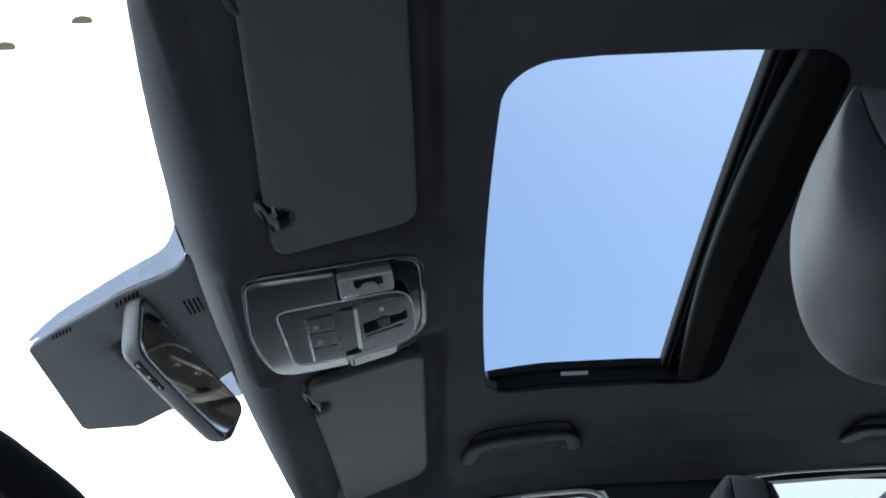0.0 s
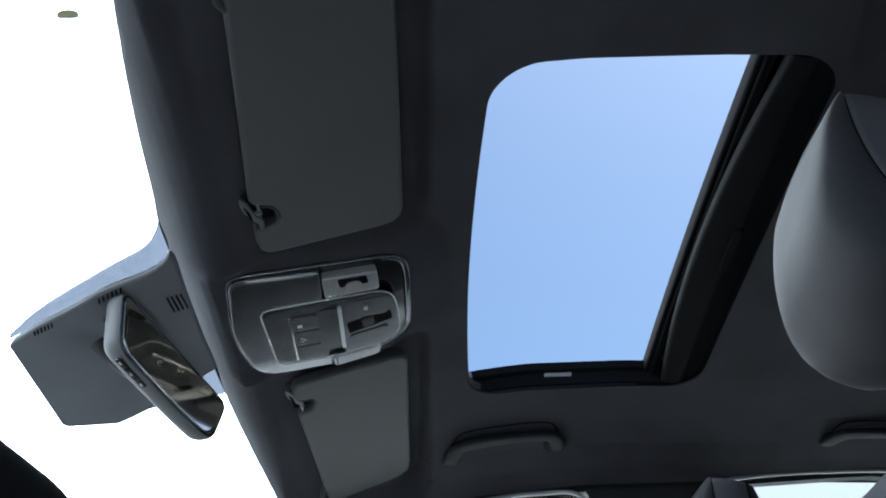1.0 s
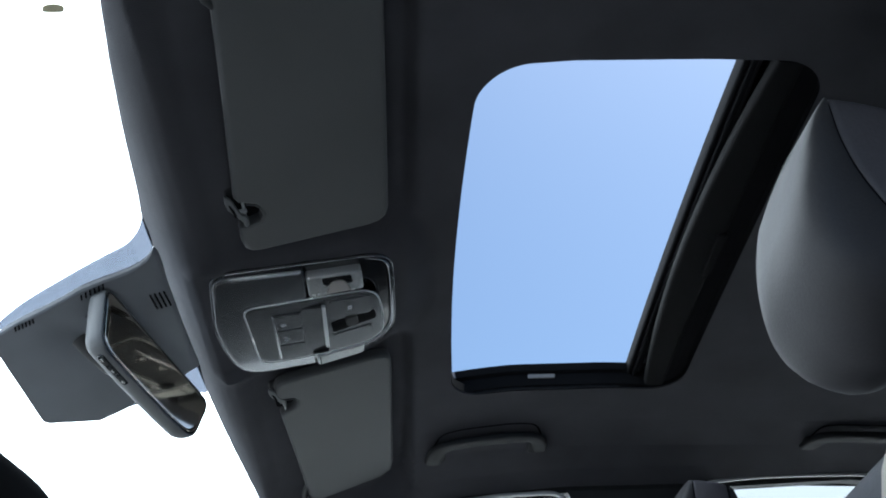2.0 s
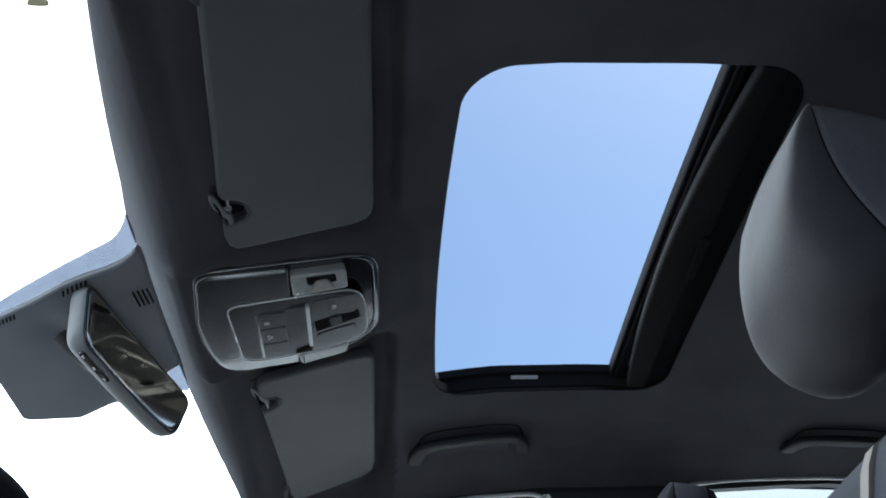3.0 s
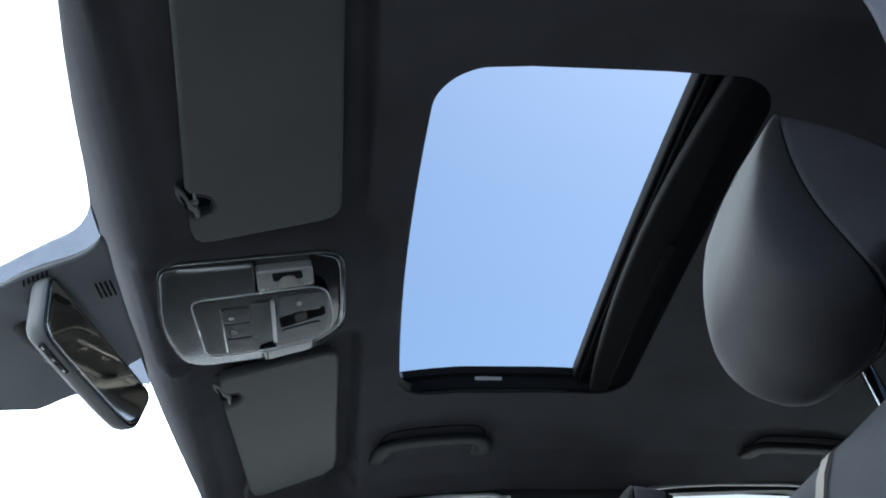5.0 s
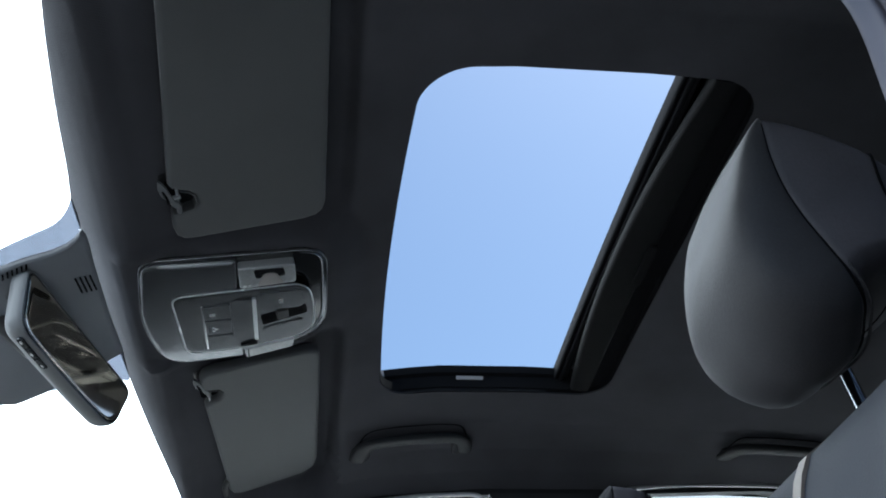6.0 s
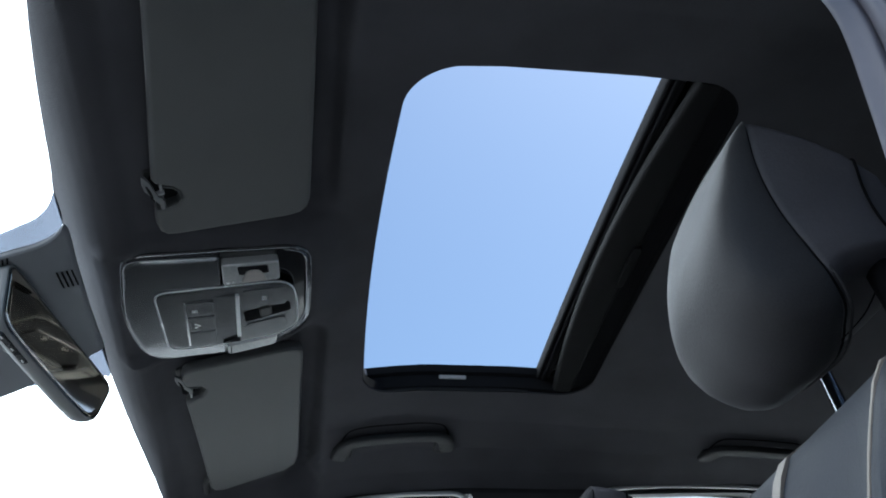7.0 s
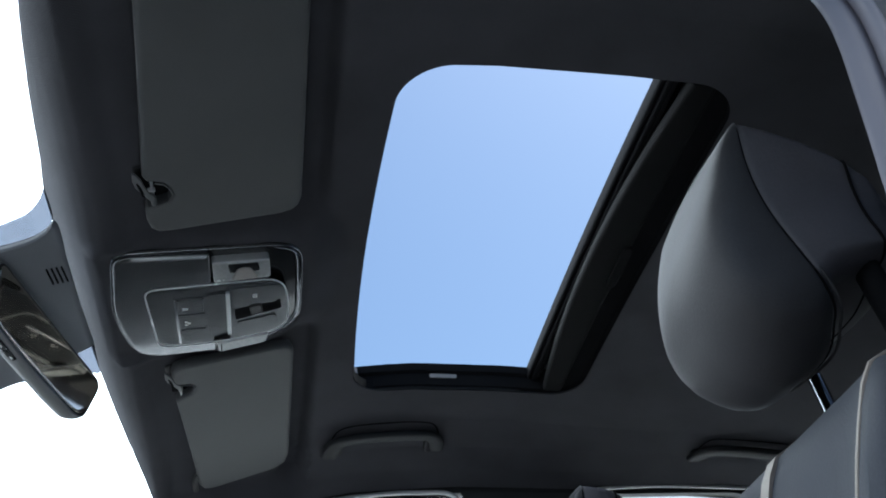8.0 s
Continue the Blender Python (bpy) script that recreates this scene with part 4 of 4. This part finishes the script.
def make_seat(yc, label, dx=0.0, dz=0.0, fall=3.0, deep=1.0):
    seat = thing("car_seat", (0.25 + dx, yc, 0.33), label, "car seat", "front seats")

    def front_x(d, z):
        x = 0.381 + dx - 0.27 * (1.12 - z) if z > 0.62 else 0.25 + dx
        return x - 0.030 * smooth01(0.13, 0.22, abs(d)) * smooth01(1.13, 1.0, z) + 0.05 * smooth01(1.075, 1.135, z)

    width = [(0.45, 0.245), (0.8, 0.25), (0.95, 0.245), (1.03, 0.228), (1.08, 0.200), (1.11, 0.165), (1.128, 0.125), (1.136, 0.08)]
    rings = []
    for z in (0.45, 0.55, 0.65, 0.75, 0.85, 0.93, 0.99, 1.03, 1.06, 1.085, 1.105, 1.120, 1.130, 1.136):
        w = lookup(width, z)
        k = smooth01(1.13, 1.05, z)
        ring = []
        for i in range(25):
            q = -1 + 2 * i / 24
            d = w * math.copysign(abs(q) ** 0.8, q)
            rim = max(0.0, abs(q) - 0.8) / 0.2
            ring.append((front_x(d, z) + 0.035 * rim ** 2, yc + d, z))
        for i in range(13):
            q = 1 - 2 * i / 12
            rim = max(0.0, abs(q) - 0.7) / 0.3
            ring.append((front_x(0.0, z) + 0.05 + 0.07 * k - 0.03 * rim ** 2, yc + w * q, z))
        rings.append(ring)
    back = part("backrest", loft(rings), LEATHER_GREY, seat, "grey leather backrest")

    def lay(d, z, out):
        return (front_x(d, z) - out, yc + d, z)

    zs = [0.70 + 0.42 * i / 24 for i in range(25)]
    a = [lay(0.008, z, 0.003) for z in zs]
    b = [lay(-0.008, z, 0.003) for z in zs]
    rings = [[p, q, (q[0] + 0.006, q[1], q[2]), (p[0] + 0.006, p[1], p[2])] for p, q in zip(a, b)]
    part("pale_stripe", loft(rings), PIPING, back, "pale beige leather stripe")
    for s in (-1, 1):
        part("piping", tube([lay(s * min(0.160 + 0.05 * max(0.0, 0.98 - z), 0.90 * lookup(width, z)), z, 0.0005) for z in zs], 0.0022, 6), PIPING, back, "thin pale piping")
    # out of view; its pale colour works as a reflector for the roof
    part("cushion", slab(outline(-0.20 + dx, 0.30 + dx, yc - 0.25, yc + 0.25, 0.07, 6), lambda u, v, w: (u, v, w - 0.10 * (u + 0.20 - dx) * 0.5), 0.40, 0.55, 0.04, 5), BOUNCE_CUSHION, seat, "unseen seat cushion, made pale to bounce light")
    part("seat_base", box(-0.15 + dx, 0.30 + dx, yc - 0.20, yc + 0.20, 0.33, 0.42, 0.01), TRIM, seat)

    # headrest
    hz = 1.279 + dz
    shape = headrest_outline()

    def hr(u, v, w):
        # w: metres behind the front rim; the cushion leans forward at its top
        q = 0.1 - v
        front = 0.354 + 0.223 * q + 0.795 * q * q
        rim = 0.354 + 0.02 * q + 1.9 * q * q + 6.0 * max(0.0, q - 0.15) ** 2
        k = smooth01(-0.045, -0.004, w) * smooth01(0.02, -0.06, u)
        return (dx + front + (rim - front) * k + w, yc - 0.004 + u, hz - 0.002 + v)

    def taper(v, w):
        # the cushion gets lower towards its back
        q = max(0.0, w)
        return 1 - fall * q * (1 + 4.7 * q) if v > 0 else 1 - 6.0 * q

    def puff(v):
        # how far the cushion swells, fullest near its lower edge
        q = max(0.0, (0.112 - v) / 0.212)
        return 1.36 * (math.sin(1.5708 * q ** 1.1) if q < 1 else math.cos(0.7 * (q - 1)))

    rings = []
    for w, k in ((-0.070, 0.06), (-0.0698, 0.30), (-0.0694, 0.43), (-0.0687, 0.55), (-0.0670, 0.68), (-0.0645, 0.785), (-0.0607, 0.858), (-0.0550, 0.913), (-0.0470, 0.950), (-0.0375, 0.974), (-0.0275, 0.988), (-0.018, 0.995), (-0.007, 1.006), (-0.0025, 0.998), (0.0, 0.960), (0.003, 1.0), (0.007, 1.014), (0.025, 1.05), (0.050, 1.085), (0.078, 1.09), (0.105, 1.04), (0.122, 0.90), (0.132, 0.62), (0.135, 0.2)):
        ring = []
        for u, v in shape:
            drop = taper(v, w)
            vk = v * (k if w <= 0 else min(1.0, k)) * drop * ((1.075 - 0.42 * smooth01(-0.040, 0.030, w)) if v < 0 else 1.0)
            ring.append(hr(u * k * 0.983, vk, w * puff(vk) if w < 0 else w * deep))
        rings.append(ring)
    # the front pillow and the back shell meet at the seam
    head = part("headrest", loft(rings[:15]), LEATHER, seat, "black leather headrest")
    # the shell's lighter colour carries the outside light that falls on it
    part("back_shell", loft(rings[14:]), LEATHER_LIFTED, head, "violet-grey leather back shell, lightened to look lit")
    part("front_seam", tube([hr(u * 0.958, v * (0.974 if v > 0 else 0.84), 0.0) for u, v in shape], 0.0012, 6, closed=True), RUBBER, head)
    part("back_seam", tube([hr(u * 1.072, v * taper(v, 0.086) * (0.65 if v < 0 else 1.002), 0.086 * deep) for u, v in shape], 0.0014, 6, closed=True), RUBBER, head)
    part("seam_welt", tube([hr(u * 0.962, v * (0.978 if v > 0 else 0.84), 0.0055) for u, v in shape], 0.0016, 6, closed=True), LEATHER, head, "raised stitched welt")
    for s in (-1, 1):
        if s < 0:
            # this post is black instead of chrome, so that it looks in shade
            part("shaded_post", tube([(0.500 + dx, yc + s * 0.07, 1.07), (0.486 + dx, yc + s * 0.07, 1.15), (0.462 + dx, yc + s * 0.07, 1.245)], [0.014, 0.013, 0.012], 12), RUBBER, head, "headrest post coloured black for shade")
            continue
        post = part("post", tube([(0.504 + dx, yc + s * 0.07, 1.07), (0.490 + dx, yc + s * 0.07, 1.15), (0.472 + dx, yc + s * 0.07, 1.235)], 0.0074, 14), DARK_CHROME, head, "dark chrome post")
        part("notch_ring", tube([(0.4943 + dx, yc + s * 0.07, 1.1255), (0.4936 + dx, yc + s * 0.07, 1.1295)], 0.0086, 14), CHROME, post, "bright chrome ring")
        part("post_sleeve", tube([(0.500 + dx, yc + s * 0.07, 1.07), (0.492 + dx, yc + s * 0.07, 1.118)], 0.012, 12), TRIM, head)
    return seat


make_seat(-0.346, "grey and black leather driver's seat with its headrest", fall=3.5)
make_seat(0.362, "grey and black leather passenger seat with its headrest", 0.045, -0.052, 0.8, 0.55)

# ---- steering wheel ----
WC, TILT = Vector((-0.2611, -0.3487, 0.8584)), radians(16.6)
wheel = thing("steering_wheel", tuple(WC), "black leather steering wheel before the driver's seat", "steering wheel")
WU, WN = Vector((-math.sin(TILT), 0, math.cos(TILT))), Vector((math.cos(TILT), 0, math.sin(TILT)))
ROLL = radians(10.5)
WU, WY = WU * math.cos(ROLL) - Vector((0, 1, 0)) * math.sin(ROLL), Vector((0, 1, 0)) * math.cos(ROLL) + WU * math.sin(ROLL)


def squared(v):
    # a rim that is flatter than a circle at its top, bottom and sides
    return math.copysign(abs(v) ** (2 / 4.5), v)


rim = [WC + WU * (0.1745 * squared(math.sin(6.28318 * i / 96))) + WY * (0.1745 * squared(math.cos(6.28318 * i / 96))) for i in range(96)]
part("rim", tube(rim, 0.0188, 14, closed=True), RUBBER, wheel)
hub_pts = outline(-0.075, 0.075, -0.065, 0.06, 0.04, 6)
part("hub", slab(hub_pts, lambda u, v, w: WC + WY * u + WU * v + WN * w, -0.05, 0.012, 0.012, 4), TRIM, wheel)
for a in (0, 180, 270):
    d = WY * math.cos(radians(a)) + WU * math.sin(radians(a))
    part("spoke", tube([WC + d * 0.05, WC + d * 0.12 - WN * 0.004, WC + d * 0.18], [0.022, 0.016, 0.013], 10, flat=0.6), DARK_SATIN, wheel)
part("column", tube([WC - WN * 0.04, WC - WN * 0.20, WC - WN * 0.42], [0.04, 0.045, 0.05], 14), TRIM, wheel)

beige_scrap(-0.3303, -0.4914, 0.0080, 0.25)
beige_scrap(-0.396, -0.4815, 0.0085, 0.3)

# ---- outside ----
ground_bm = bmesh.new()
g = 400.0
bmesh.ops.create_grid(ground_bm, x_segments=20, y_segments=20, size=g)
bmesh.ops.translate(ground_bm, verts=ground_bm.verts, vec=(0, 0, -0.004))
solid("ground", ground_bm, ASPHALT, "worn grey asphalt ground round the car", "ground")


# added out of view as a reflector for the console and ceiling
solid("pavement", box(-14.0, 16.0, 1.25, 6.5, -0.02, 0.12, 0.03), BOUNCE_CONCRETE, "unseen pale pavement, added to bounce sunlight into the car", "pavement")


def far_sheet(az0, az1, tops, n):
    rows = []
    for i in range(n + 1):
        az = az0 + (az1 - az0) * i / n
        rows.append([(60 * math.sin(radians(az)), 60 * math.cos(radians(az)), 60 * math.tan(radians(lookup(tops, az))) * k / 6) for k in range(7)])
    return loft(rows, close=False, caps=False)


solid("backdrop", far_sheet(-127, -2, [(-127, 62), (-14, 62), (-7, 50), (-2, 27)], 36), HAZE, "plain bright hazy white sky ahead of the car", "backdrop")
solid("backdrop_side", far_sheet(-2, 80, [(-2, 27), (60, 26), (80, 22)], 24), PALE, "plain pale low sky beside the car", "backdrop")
